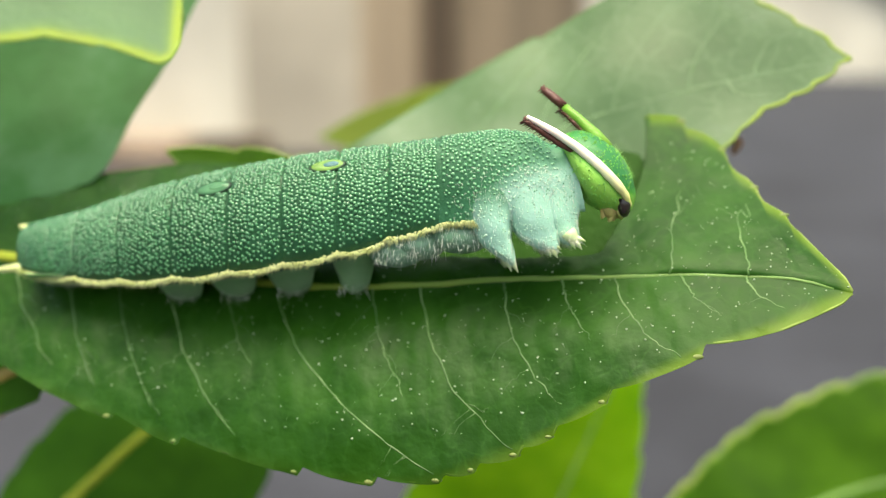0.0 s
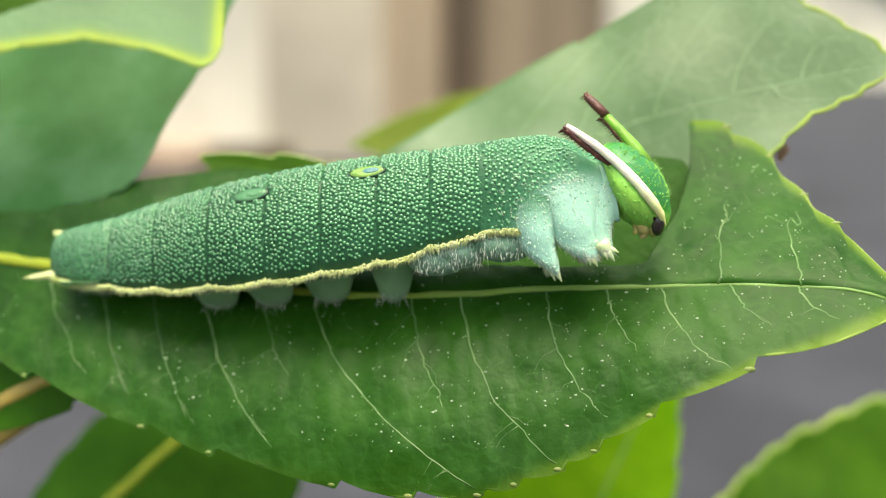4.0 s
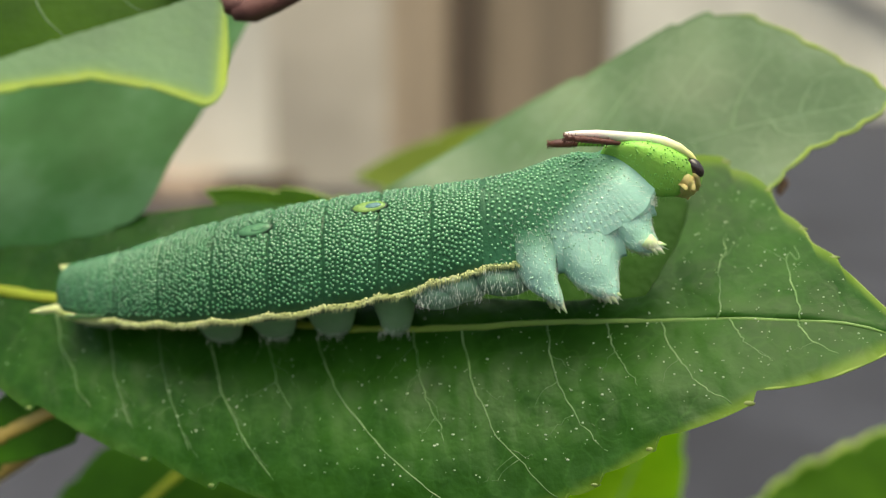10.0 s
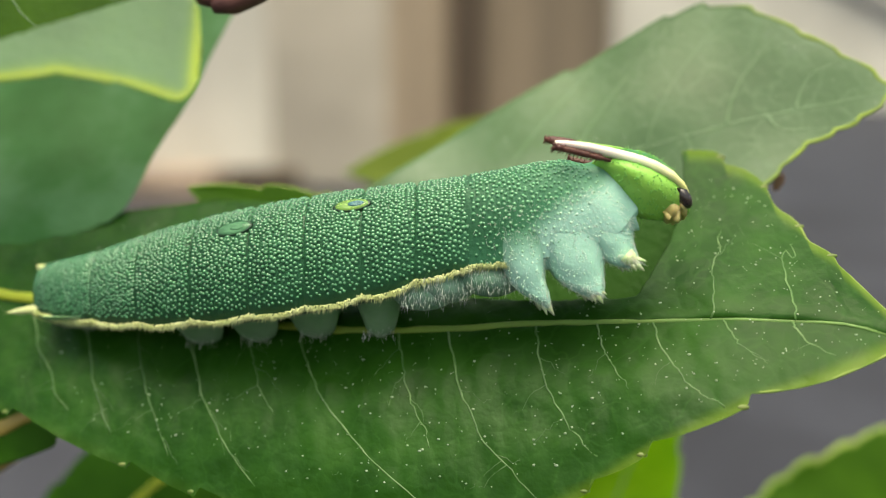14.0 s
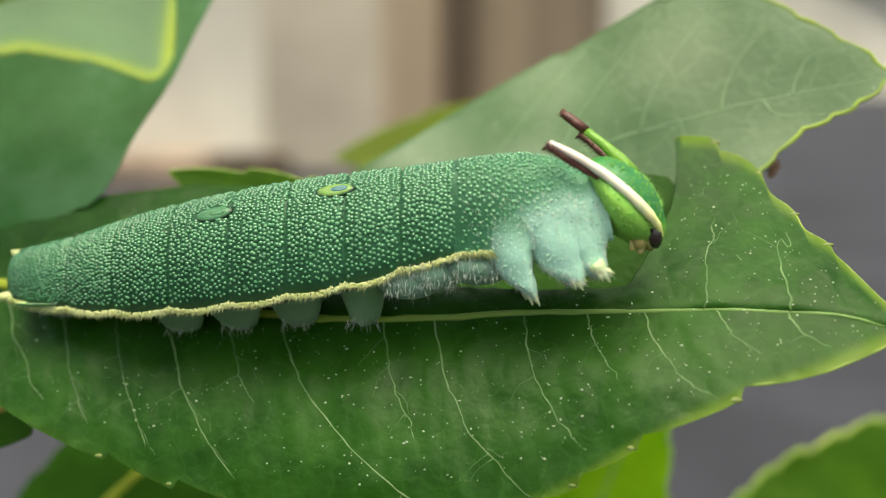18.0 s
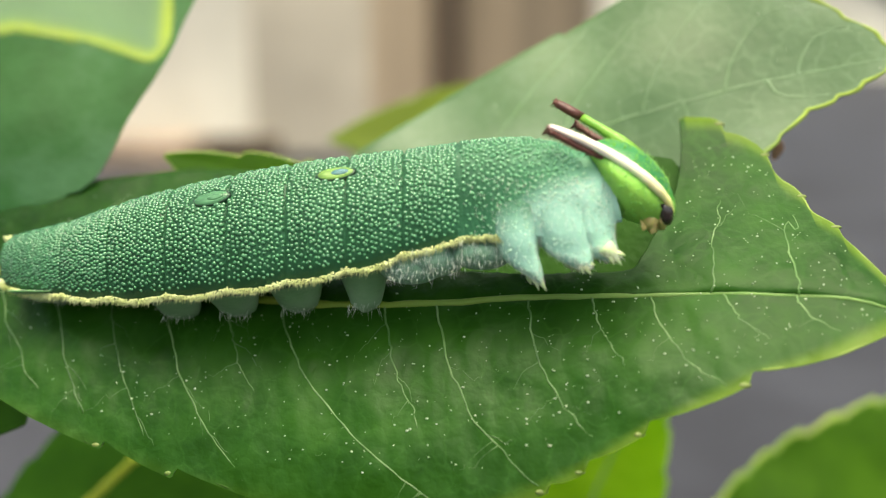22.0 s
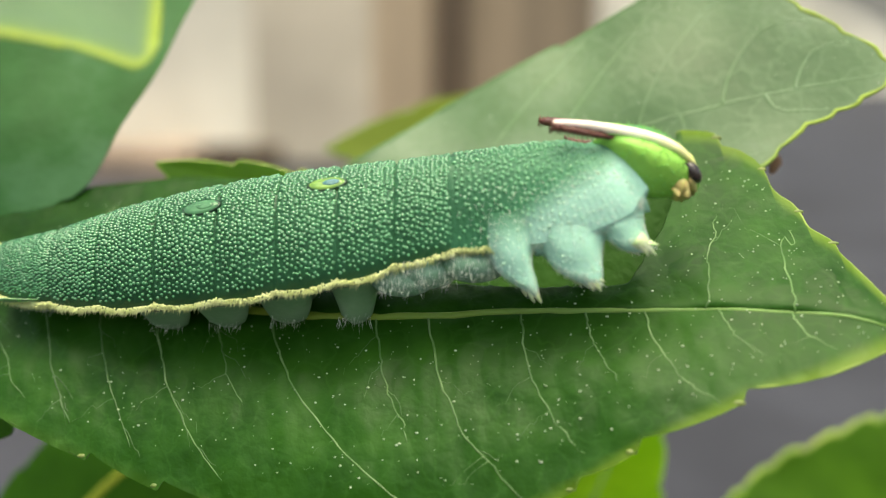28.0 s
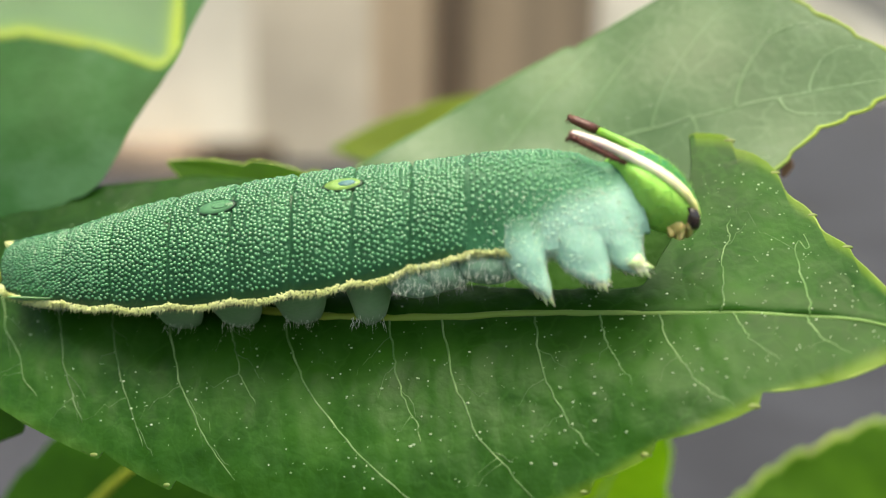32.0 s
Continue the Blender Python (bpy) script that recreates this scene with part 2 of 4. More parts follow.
HORN_RED = material("horn_red_brown", [(0.058, 0.014, 0.010), (0.122, 0.040, 0.024)], 0.45, 900, bump=0.4, bump_scale=3000)
HORN_GREEN = material("horn_green", [(0.13, 0.33, 0.03), (0.22, 0.44, 0.05)], 0.45, 600, bump=0.4, bump_scale=3000, subsurface=0.2)
JET = material("eye_patch_black", [(0.010, 0.008, 0.008), (0.030, 0.020, 0.016)], 0.25, 800, spec=0.6)
MOUTH = material("mouthpart_ochre", [(0.46, 0.38, 0.11), (0.58, 0.50, 0.20)], 0.4, 800, bump=0.2, bump_scale=3000, subsurface=0.3)
LEGS = material("leg_lime_white", [(0.40, 0.52, 0.24), (0.56, 0.65, 0.38)], 0.45, 700, subsurface=0.4)
HAIR = material("fine_hair", [(0.60, 0.68, 0.56), (0.74, 0.78, 0.68)], 0.5, 700)
SPOT_RIM = material("eyespot_rim", [(0.13, 0.27, 0.05), (0.20, 0.34, 0.07)], 0.4, 900, subsurface=0.2)
SPOT_BLUE = material("eyespot_core", [(0.030, 0.13, 0.10), (0.10, 0.22, 0.28)], 0.4, 2500, bump=0.5, bump_scale=3000)
SPOT_DIM = material("eyespot_dim", [(0.050, 0.17, 0.070), (0.075, 0.21, 0.095)], 0.4, 900)
OUTLINE = material("eyespot_outline", [(0.012, 0.045, 0.02), (0.02, 0.06, 0.03)], 0.5, 900)

WALL_CREAM = material("wall_cream_paint", [(0.55, 0.525, 0.45), (0.62, 0.59, 0.51)], 0.7, 6, bump=0.1, bump_scale=60)
WALL_TAUPE = material("wall_taupe_paint", [(0.42, 0.375, 0.30), (0.48, 0.43, 0.35)], 0.7, 5, bump=0.1, bump_scale=60)
WALL_TAN = material("board_tan", [(0.31, 0.24, 0.165), (0.37, 0.29, 0.20)], 0.65, 8, bump=0.2, bump_scale=40, stretch=(4, 4, 0.4))
WALL_BROWN = material("board_brown", [(0.19, 0.145, 0.095), (0.24, 0.185, 0.125)], 0.65, 8, bump=0.2, bump_scale=40, stretch=(4, 4, 0.4))
WALL_DARK = material("post_dark_brown", [(0.060, 0.040, 0.022), (0.085, 0.055, 0.032)], 0.6, 8, bump=0.2, bump_scale=40, stretch=(4, 4, 0.4))
WALL_GREY = material("band_grey", [(0.22, 0.21, 0.21), (0.28, 0.27, 0.27)], 0.6, 8)
PLINTH = material("plinth_pinkish_stone", [(0.25, 0.19, 0.145), (0.33, 0.25, 0.19)], 0.8, 9, bump=0.4, bump_scale=70)
ASPHALT = material("asphalt_grey", [(0.028, 0.030, 0.038), (0.041, 0.044, 0.055)], 0.9, 14, bump=0.5, bump_scale=150, spec=0.2)


# ---- mesh helpers ----
def part(name, bm, mat, parent=None, label="", at=(0, 0, 0), smooth=True, pigment=None, crisp=None):
    """Links a bmesh laid out in millimetres as one mesh; at is its pivot in its parent's space."""
    at = Vector(at)
    tones = [pigment(v.co) for v in bm.verts] if pigment else None
    for v in bm.verts:
        v.co = (v.co - at) * MM
    me = bpy.data.meshes.new(name)
    bmesh.ops.recalc_face_normals(bm, faces=bm.faces)
    bm.to_mesh(me)
    bm.free()
    for m in (mat if isinstance(mat, (list, tuple)) else [mat]):
        me.materials.append(m)
    if tones:
        me.attributes.new("pigment", "FLOAT", "POINT").data.foreach_set("value", tones)
    if smooth:
        me.shade_smooth()
    if crisp:
        me.set_sharp_from_angle(angle=radians(crisp))
    ob = new(name, me)
    ob.location = at * MM
    if parent:
        ob.parent = parent
        if parent.type == "MESH":
            ob.location = (at - Vector(parent["pivot"])) * MM
    ob["pivot"] = tuple(at)
    if label:
        tagged(ob, label)
    return ob


def empty(name, m=None):
    ob = new(name)
    ob.empty_display_size = 0.01
    if m is not None:
        ob.matrix_basis = m
    return ob


def lerp(table, x):
    """Smooth interpolation in a table of (x, value)."""
    xs = [p[0] for p in table]
    if x <= xs[0]:
        return table[0][1]
    for (a, va), (b, vb) in zip(table, table[1:]):
        if x <= b:
            return va + (vb - va) * (x - a) / (b - a)
    return table[-1][1]


def smooth_lerp(table, x, w):
    return (lerp(table, x - w) + 2 * lerp(table, x) + lerp(table, x + w)) / 4


def ease(u):
    u = max(0.0, min(1.0, u))
    return u * u * (3 - 2 * u)


def loft(bm, rings, close=True, caps=True):
    """Joins rings of points, in order, by quads."""
    vs = [[bm.verts.new(p) for p in r] for r in rings]
    k = len(vs[0])
    for a, b in zip(vs, vs[1:]):
        for j in range(k if close else k - 1):
            bm.faces.new((a[j], a[(j + 1) % k], b[(j + 1) % k], b[j]))
    if caps and close:
        bm.faces.new(vs[0][::-1])
        bm.faces.new(vs[-1])
    return vs


def tube(bm, pts, radii, sides=8, flat=1.0):
    """A tube through the points with a radius at each."""
    pts = [Vector(p) for p in pts]
    rings = []
    for i, p in enumerate(pts):
        d = (pts[min(i + 1, len(pts) - 1)] - pts[max(i - 1, 0)]).normalized()
        u = d.cross(Vector((0.13, -1, 0.21))).normalized()
        v = d.cross(u)
        r = radii[i] if isinstance(radii, (list, tuple)) else radii
        rings.append([p + r * (math.cos(a) * u + flat * math.sin(a) * v) for a in (2 * math.pi * j / sides for j in range(sides))])
    return loft(bm, rings)


def ball(bm, c, r, u=8, v=5, turn=None):
    """An ellipsoid with radii r, optionally turned by a matrix."""
    r = (r, r, r) if isinstance(r, (int, float)) else r
    c = Vector(c)
    rings = []
    for i in range(1, v):
        a = math.pi * i / v
        ring = []
        for j in range(u):
            b = 2 * math.pi * j / u
            p = Vector((r[0] * math.sin(a) * math.cos(b), r[1] * math.sin(a) * math.sin(b), r[2] * math.cos(a)))
            ring.append(c + (turn @ p if turn else p))
        rings.append(ring)
    vs = loft(bm, rings, caps=False)
    for k, sgn in ((0, 1), (-1, -1)):
        p = Vector((0, 0, sgn * r[2]))
        top = bm.verts.new(c + (turn @ p if turn else p))
        ring = vs[k]
        for j in range(u):
            bm.faces.new((top, ring[j], ring[(j + 1) % u]))


def box(bm, x0, x1, y0, y1, z0, z1):
    loft(bm, [[(x0, y0, z), (x1, y0, z), (x1, y1, z), (x0, y1, z)] for z in (z0, z1)])


def bevelled(ob, width, segments=2):
    mod = ob.modifiers.new("bevel", "BEVEL")
    mod.width, mod.segments = width, segments
    return ob


# ---- the setting: ground and the wall far behind ----
def big_part(name, bm, mat, parent=None, label=""):
    for v in bm.verts:
        v.co /= MM
    return part(name, bm, mat, parent, label, smooth=False)


bm = bmesh.new()
N = 40
vs = [[bm.verts.new(((i / N - 0.5) * 1600, (j / N - 0.5) * 1600, GROUND_Z)) for i in range(N + 1)] for j in range(N + 1)]
for j in range(N):
    for i in range(N):
        bm.faces.new((vs[j][i], vs[j][i + 1], vs[j + 1][i + 1], vs[j + 1][i]))
tagged(big_part("ground", bm, ASPHALT), "plain grey asphalt ground behind the shrub", "ground", kind="structure")

WALL_Y = 5.2
bm = bmesh.new()
box(bm, -7, 0.84, WALL_Y, WALL_Y + 0.25, GROUND_Z, 3.2)
wall = tagged(big_part("wall_north", bm, WALL_CREAM), "cream painted house wall standing far behind the shrub", "wall", kind="structure")


def wall_piece(name, x0, x1, y0, z0, z1, mat, label):
    bm = bmesh.new()
    box(bm, x0, x1, y0, WALL_Y - 0.004, z0, z1)
    return bevelled(big_part(name, bm, mat, wall, label), 0.008)


wall_piece("panel", -1.04, -0.42, WALL_Y - 0.05, GROUND_Z + 0.02, 3.0, WALL_TAUPE, "taupe painted wall panel")
wall_piece("panel", -0.42, -0.11, WALL_Y - 0.07, GROUND_Z + 0.02, 3.0, WALL_TAN, "tan wooden board")
wall_piece("post", -0.11, 0.06, WALL_Y - 0.16, GROUND_Z, 3.05, WALL_DARK, "dark brown wooden post")
wall_piece("panel", 0.06, 0.72, WALL_Y - 0.07, GROUND_Z + 0.02, 3.0, WALL_BROWN, "brown wooden board")
# the dark box at the foot stands in for shadow at the plinth's end
wall_piece("shadow_block", -1.28, -0.9, WALL_Y - 0.14, GROUND_Z, GROUND_Z + 0.11, WALL_DARK, "dark box standing in for the shadow at the wall's foot")
bm = bmesh.new()
box(bm, -2.6, -1.3, WALL_Y - 0.5, WALL_Y - 0.004, GROUND_Z - 0.02, GROUND_Z + 0.12)
tagged(bevelled(big_part("plinth", bm, PLINTH), 0.02), "low pinkish stone plinth along the wall", "plinth", kind="structure")
bm = bmesh.new()
box(bm, 0.84, 16, 16.0, 16.25, GROUND_Z, 4.2)
far_wall = tagged(big_part("wall_east", bm, WALL_CREAM), "pale plastered wall farther off", "wall", kind="structure")
bm = bmesh.new()
box(bm, -0.07, 0.07, -0.05, 0.05, -4.0, 4.0)
band = big_part("sloping_band", bm, WALL_GREY, far_wall, "grey band sloping across the wall")
band.matrix_basis = pose(7.4, 15.92, 0.45, 0, 118, 0)
bm = bmesh.new()
box(bm, -9, 16.5, 22.0, 22.25, GROUND_Z, 4.0)
tagged(big_part("wall_back", bm, WALL_CREAM), "plain pale wall closing the yard", "wall", kind="structure")


# ---- the shrub ----
shrub = tagged(empty("shrub", BASE), "leafy green shrub with serrated glossy leaves, one of them eaten", "shrub")


def edge_with_teeth(base, teeth, amp, keen=0.25):
    """The edge's height and how deep it is cut in: scallops that end in teeth turned towards the tip."""
    def edge(x):
        soft = keen if teeth and x > teeth[0] - 3 else 0.25
        z = smooth_lerp(base, x, max(0.0, min(soft, x - base[0][0], base[-1][0] - x)))
        for prev, p in zip((teeth[0] - 8 if teeth else 0, *teeth), (*teeth, (teeth[-1] if teeth else 0) + 6)):
            if prev < x <= p:
                u = (x - prev) / (p - prev)
                fall = min(1.0, (x - prev) / 0.5)
                return z, amp * (1 - u) ** 2.2 * fall * fall * (3 - 2 * fall)
        return z, 0.0
    return edge


def leaf(name, x0, x1, mid, up, low, teeth_up, teeth_low, depth, mat, label="", place=None, amp=0.55, columns=130, rows=9,
         veins=(), rib=0.42, thick=0.22, margin=0.13, rib_mat=None, specks=0, amp_up=None, tips=True, gap=None, vein_mat=None, margin_mat=None, ribbon=0.75, pigment=None, branches=False, margin_tone=None, keen=0.25):
    """A leaf blade that lies over the x-z plane at the depth given by a function, with midrib, veins and a toothed margin.
    mid, up, low: tables of the midrib's and the edges' height along x."""
    place = place or Matrix()
    eu, el = edge_with_teeth(up, teeth_up, amp_up or amp, keen), edge_with_teeth(low, teeth_low, amp)
    xs = sorted({round(x0 + (x1 - x0) * i / columns, 3) for i in range(columns + 1)} | {round(p + d, 3) for p in (*teeth_up, *teeth_low) for d in (0, 0.12, 0.24, 0.36, 0.5) if x0 < p + d < x1}
                | {round(p[0], 3) for p in up if x0 < p[0] < x1})

    def zm(x):
        return smooth_lerp(mid, x, 1.0)

    def point(x, w, lift=0.0, toothed=True):
        m = zm(x)
        if w >= 0:
            z, cut = eu(x)
            cut = cut if toothed else amp * 0.4
            if gap and gap[0] < x < gap[1]:  # ragged where it was eaten
                cut = 0.0
                z += 0.1 * noise.noise((x * 2.3, 1, 5)) + 0.06 * noise.noise((x * 6.1, 2, 5))
            z = m + max(0.03, z - cut - m) * w
        else:
            z, cut = el(x)
            cut = cut if toothed else amp * 0.4
            z = m + max(0.03, m - z - cut) * w
        return place @ Vector((x, depth(x, z, m) - lift, z))

    bm = bmesh.new()
    ws = [math.copysign(abs(i / rows) ** 1.25, i) for i in range(-rows, rows + 1)]
    loft(bm, [[point(x, w, thick / 2) for w in ws] + [point(x, w, -thick / 2) for w in reversed(ws)] for x in xs])
    ob = part(name, bm, mat, shrub, label, crisp=50, pigment=pigment)
    # midrib
    bm = bmesh.new()
    n = 60
    tube(bm, [point(x0 + (x1 - x0) * (i / n) * 0.985, 0.012 * noise.noise((i * 0.5, 3, 1)), 0.1) for i in range(n + 1)], [rib * (1 - 0.8 * (i / n) ** 0.8) * (1 + 0.25 * noise.noise((i * 0.7, 1, 7))) for i in range(n + 1)], 10, 0.5)
    part("midrib", bm, rib_mat or MIDRIB, ob, "yellow-green midrib", pigment=lambda p: (p[0] + 30) / 45)
    # margin, thicker at the teeth
    bm = bmesh.new()
    for side in (1, -1):
        runs = [xs[1:]]
        if gap and side > 0:  # no margin where the leaf was eaten
            runs = [[x for x in xs[1:] if x < gap[0]], [x for x in xs if x > gap[1]]]
        for run in (r for r in runs if len(r) > 2):
            tube(bm, [point(x, side * 0.99, 0.04) for x in run], [margin * (1.0 + 0.6 * noise.noise((x * 0.7, side * 9.0, 2.0))) for x in run], 8, ribbon)
    part("margin", bm, margin_mat or MARGIN, ob, "thin yellow-green leaf margin", pigment=margin_tone or (lambda p: (p[0] + 14) / 40))
    for side, teeth in ((1, teeth_up), (-1, teeth_low)):
        for p in teeth if tips else ():
            bm = bmesh.new()
            ball(bm, point(p - 0.12, side * 0.98), (random.uniform(0.28, 0.4), 0.16, random.uniform(0.13, 0.19)), 12, 8)
            part("tooth_tip", bm, GLAND, ob, "small swollen yellow-brown tooth tip")
    fine = bmesh.new()
    for a, b, w, side in veins:
        bm = bmesh.new()
        k = 30

        def vein_at(u):
            x = a + (b - a) * (0.15 * u + 0.85 * u ** 1.9) + (0.55 if branches else 0.2) * noise.noise((a + u * 5.0, b, side)) * u + (0.16 if branches else 0.05) * noise.noise((a * 3 + u * 17, b, side))
            return x, side * w * u
        tube(bm, [point(*vein_at(i / k), 0.105, False) for i in range(k + 1)], [(0.082 - 0.05 * i / k) * (1 + 0.35 * noise.noise((i * 0.8, a, 4))) for i in range(k + 1)], 8, 0.55)
        part("vein", bm, vein_mat or VEIN, ob)
        for _ in range((4 if a < 8 else 1) if branches else 0):  # thinner side veins that wander off it
            u = random.uniform(0.12, 0.92)
            x, q = vein_at(u)
            dx, dq = random.choice((-1, 1)) * random.uniform(1.2, 3.0), side * random.uniform(0.1, 0.26)
            steps = 9
            run = [point(x + dx * (j / steps) ** 0.8 + 0.18 * noise.noise((x + j * 0.6, u, 3)) * j / steps, max(-0.97, min(0.97, q + dq * (j / steps) + 0.012 * noise.noise((x, j * 0.7, 8)) * j)), 0.1, False) for j in range(steps + 1)]
            if all(x0 + 0.5 < p[0] < x1 - 0.5 for p in run):
                tube(fine, run, [0.04 - 0.027 * j / steps for j in range(steps + 1)], 6, 0.5)
    if branches:
        tagged(part("fine_vein_cover", fine, VEIN_FINE, ob, "thin wandering side veins"), kind="stuff")
    else:
        fine.free()
    if specks:
        bm = bmesh.new()
        for _ in range(specks):
            x = x0 + (x1 - x0) * random.random() ** 0.6
            w = random.uniform(-0.8, 0.85)
            if random.random() * 11 > abs((eu if w > 0 else el)(x)[0] - zm(x)):
                continue
            q = point(x, w, 0.13, False)
            r = 0.026 + 0.052 * random.random() ** 3
            ball(bm, q, (r * random.uniform(0.8, 1.8), r, r), 6, 4)
        tagged(part("specks", bm, SPECK, ob, "tiny pale specks scattered on the leaf"), kind="stuff")
    return ob


def wavy(x, z, k, a):
    return a * noise.noise((x * k, 3.1, z * k))


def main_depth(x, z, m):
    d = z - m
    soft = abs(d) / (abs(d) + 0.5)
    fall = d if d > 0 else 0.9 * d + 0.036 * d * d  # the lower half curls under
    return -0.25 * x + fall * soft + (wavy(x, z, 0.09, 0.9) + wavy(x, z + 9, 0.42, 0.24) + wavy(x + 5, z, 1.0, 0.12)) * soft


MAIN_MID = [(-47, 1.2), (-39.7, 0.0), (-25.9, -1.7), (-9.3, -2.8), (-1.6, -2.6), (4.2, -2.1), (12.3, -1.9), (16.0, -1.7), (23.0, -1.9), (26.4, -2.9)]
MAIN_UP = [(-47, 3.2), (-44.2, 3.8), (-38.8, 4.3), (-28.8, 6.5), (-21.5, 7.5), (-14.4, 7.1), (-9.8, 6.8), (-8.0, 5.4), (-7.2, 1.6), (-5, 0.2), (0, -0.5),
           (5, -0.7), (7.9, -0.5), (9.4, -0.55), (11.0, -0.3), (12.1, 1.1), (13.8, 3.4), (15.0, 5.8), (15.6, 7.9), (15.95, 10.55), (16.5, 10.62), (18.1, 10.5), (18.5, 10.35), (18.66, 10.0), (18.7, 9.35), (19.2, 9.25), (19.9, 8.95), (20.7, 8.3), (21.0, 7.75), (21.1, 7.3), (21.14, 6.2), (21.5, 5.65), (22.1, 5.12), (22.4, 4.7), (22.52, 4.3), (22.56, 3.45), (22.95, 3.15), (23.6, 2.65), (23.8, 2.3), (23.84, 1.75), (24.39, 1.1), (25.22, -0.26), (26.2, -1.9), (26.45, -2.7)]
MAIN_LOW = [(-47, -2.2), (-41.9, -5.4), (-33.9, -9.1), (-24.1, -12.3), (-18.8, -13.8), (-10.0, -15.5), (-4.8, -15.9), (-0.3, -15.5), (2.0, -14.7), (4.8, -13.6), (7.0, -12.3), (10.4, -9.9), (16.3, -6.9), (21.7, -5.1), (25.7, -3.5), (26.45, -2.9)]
def main_rim(p):
    """1 on the uneaten edge of the blade, 0 inside."""
    x, z = p[0], p[2]
    near = (z - lerp(MAIN_LOW, x)) / (0.9 + 0.5 * noise.noise((x * 0.15, 0, 3)))
    if x > 16.2:
        near = min(near, (lerp(MAIN_UP, x) - z) / 1.2, (26.6 - x) / 1.0)
    return (0.1 + 0.6 * ease((x + 4) / 14)) * ease(1.1 - near)


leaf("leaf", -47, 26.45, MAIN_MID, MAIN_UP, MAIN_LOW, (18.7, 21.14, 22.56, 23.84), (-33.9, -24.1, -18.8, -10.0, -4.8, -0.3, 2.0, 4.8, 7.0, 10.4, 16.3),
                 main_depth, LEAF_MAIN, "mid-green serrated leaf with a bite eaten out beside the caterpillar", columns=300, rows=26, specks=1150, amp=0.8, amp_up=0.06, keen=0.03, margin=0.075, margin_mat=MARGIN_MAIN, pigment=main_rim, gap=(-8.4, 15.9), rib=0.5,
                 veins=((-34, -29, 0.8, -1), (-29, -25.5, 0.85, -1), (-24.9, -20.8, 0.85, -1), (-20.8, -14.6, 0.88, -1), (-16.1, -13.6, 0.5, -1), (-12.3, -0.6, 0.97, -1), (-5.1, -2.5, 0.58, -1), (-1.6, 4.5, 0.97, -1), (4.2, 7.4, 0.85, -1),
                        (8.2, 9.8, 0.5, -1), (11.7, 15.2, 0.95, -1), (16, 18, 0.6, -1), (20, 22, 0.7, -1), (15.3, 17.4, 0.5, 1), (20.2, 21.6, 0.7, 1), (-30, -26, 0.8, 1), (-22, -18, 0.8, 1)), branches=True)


def flat_depth(bend=0.0, fold=0.0, wave=0.6, length=40.0):
    def depth(x, z, m):
        return bend * (x / length) ** 2 + fold * abs(z - m) + wavy(x + 31, z, 0.1, wave)
    return depth


def ellipse_edges(length, up, low):
    xs = [length * i / 16 for i in range(17)]

    def prof(x):
        u = x / length
        return max(0.0, math.sin(math.pi * u ** 0.85)) ** 0.75 * (1 - 0.25 * u ** 4)
    return [(x, up * prof(x)) for x in xs], [(x, -low * prof(x)) for x in xs]


def spaced_teeth(length, count):
    return tuple(length * (0.12 + 0.8 * (i + 0.3 * random.random()) / count) for i in range(count))


def simple_leaf(label, mat, base, tip, side, length, up, low, bend=0.0, fold=0.15, teeth=9, nveins=0, rib=0.4, margin=0.17, wave=0.6, rib_mat=None):
    """An elliptic serrated leaf from base towards tip; side names the way its upper half spreads."""
    e = (Vector(tip) - Vector(base)).normalized()
    s = (Vector(side) - e * Vector(side).dot(e)).normalized()
    n = s.cross(e)
    m = Matrix((e, n, s)).transposed().to_4x4()
    m.translation = Vector(base)
    eu, el = ellipse_edges(length, up, low)
    tu, tl = spaced_teeth(length, teeth), spaced_teeth(length, teeth)
    vs = [(length * (0.1 + 0.75 * i / nveins), length * (0.1 + 0.75 * i / nveins) + 0.16 * length, 0.9, sd) for i in range(nveins) for sd in (1, -1)]
    return leaf("leaf", 0, length, [(0, 0), (length, 0)], eu, el, tu, tl, flat_depth(bend, fold, wave, length), mat, label, m, veins=vs, rib=rib, columns=90, rows=7, margin=margin, rib_mat=rib_mat, tips=False, margin_mat=mat if mat == LEAF_DARK else None)


def plane(y0, kx, kz, x_at=0.0, z_at=0.0, wave=0.5, bow=0.0):
    """A gently waved slope of depth y0 at (x_at, z_at)."""
    def depth(x, z, m):
        return y0 + kx * (x - x_at) + kz * (z - z_at) + bow * (z - m) ** 2 + wavy(x + 17, z + y0, 0.11, wave)
    return depth


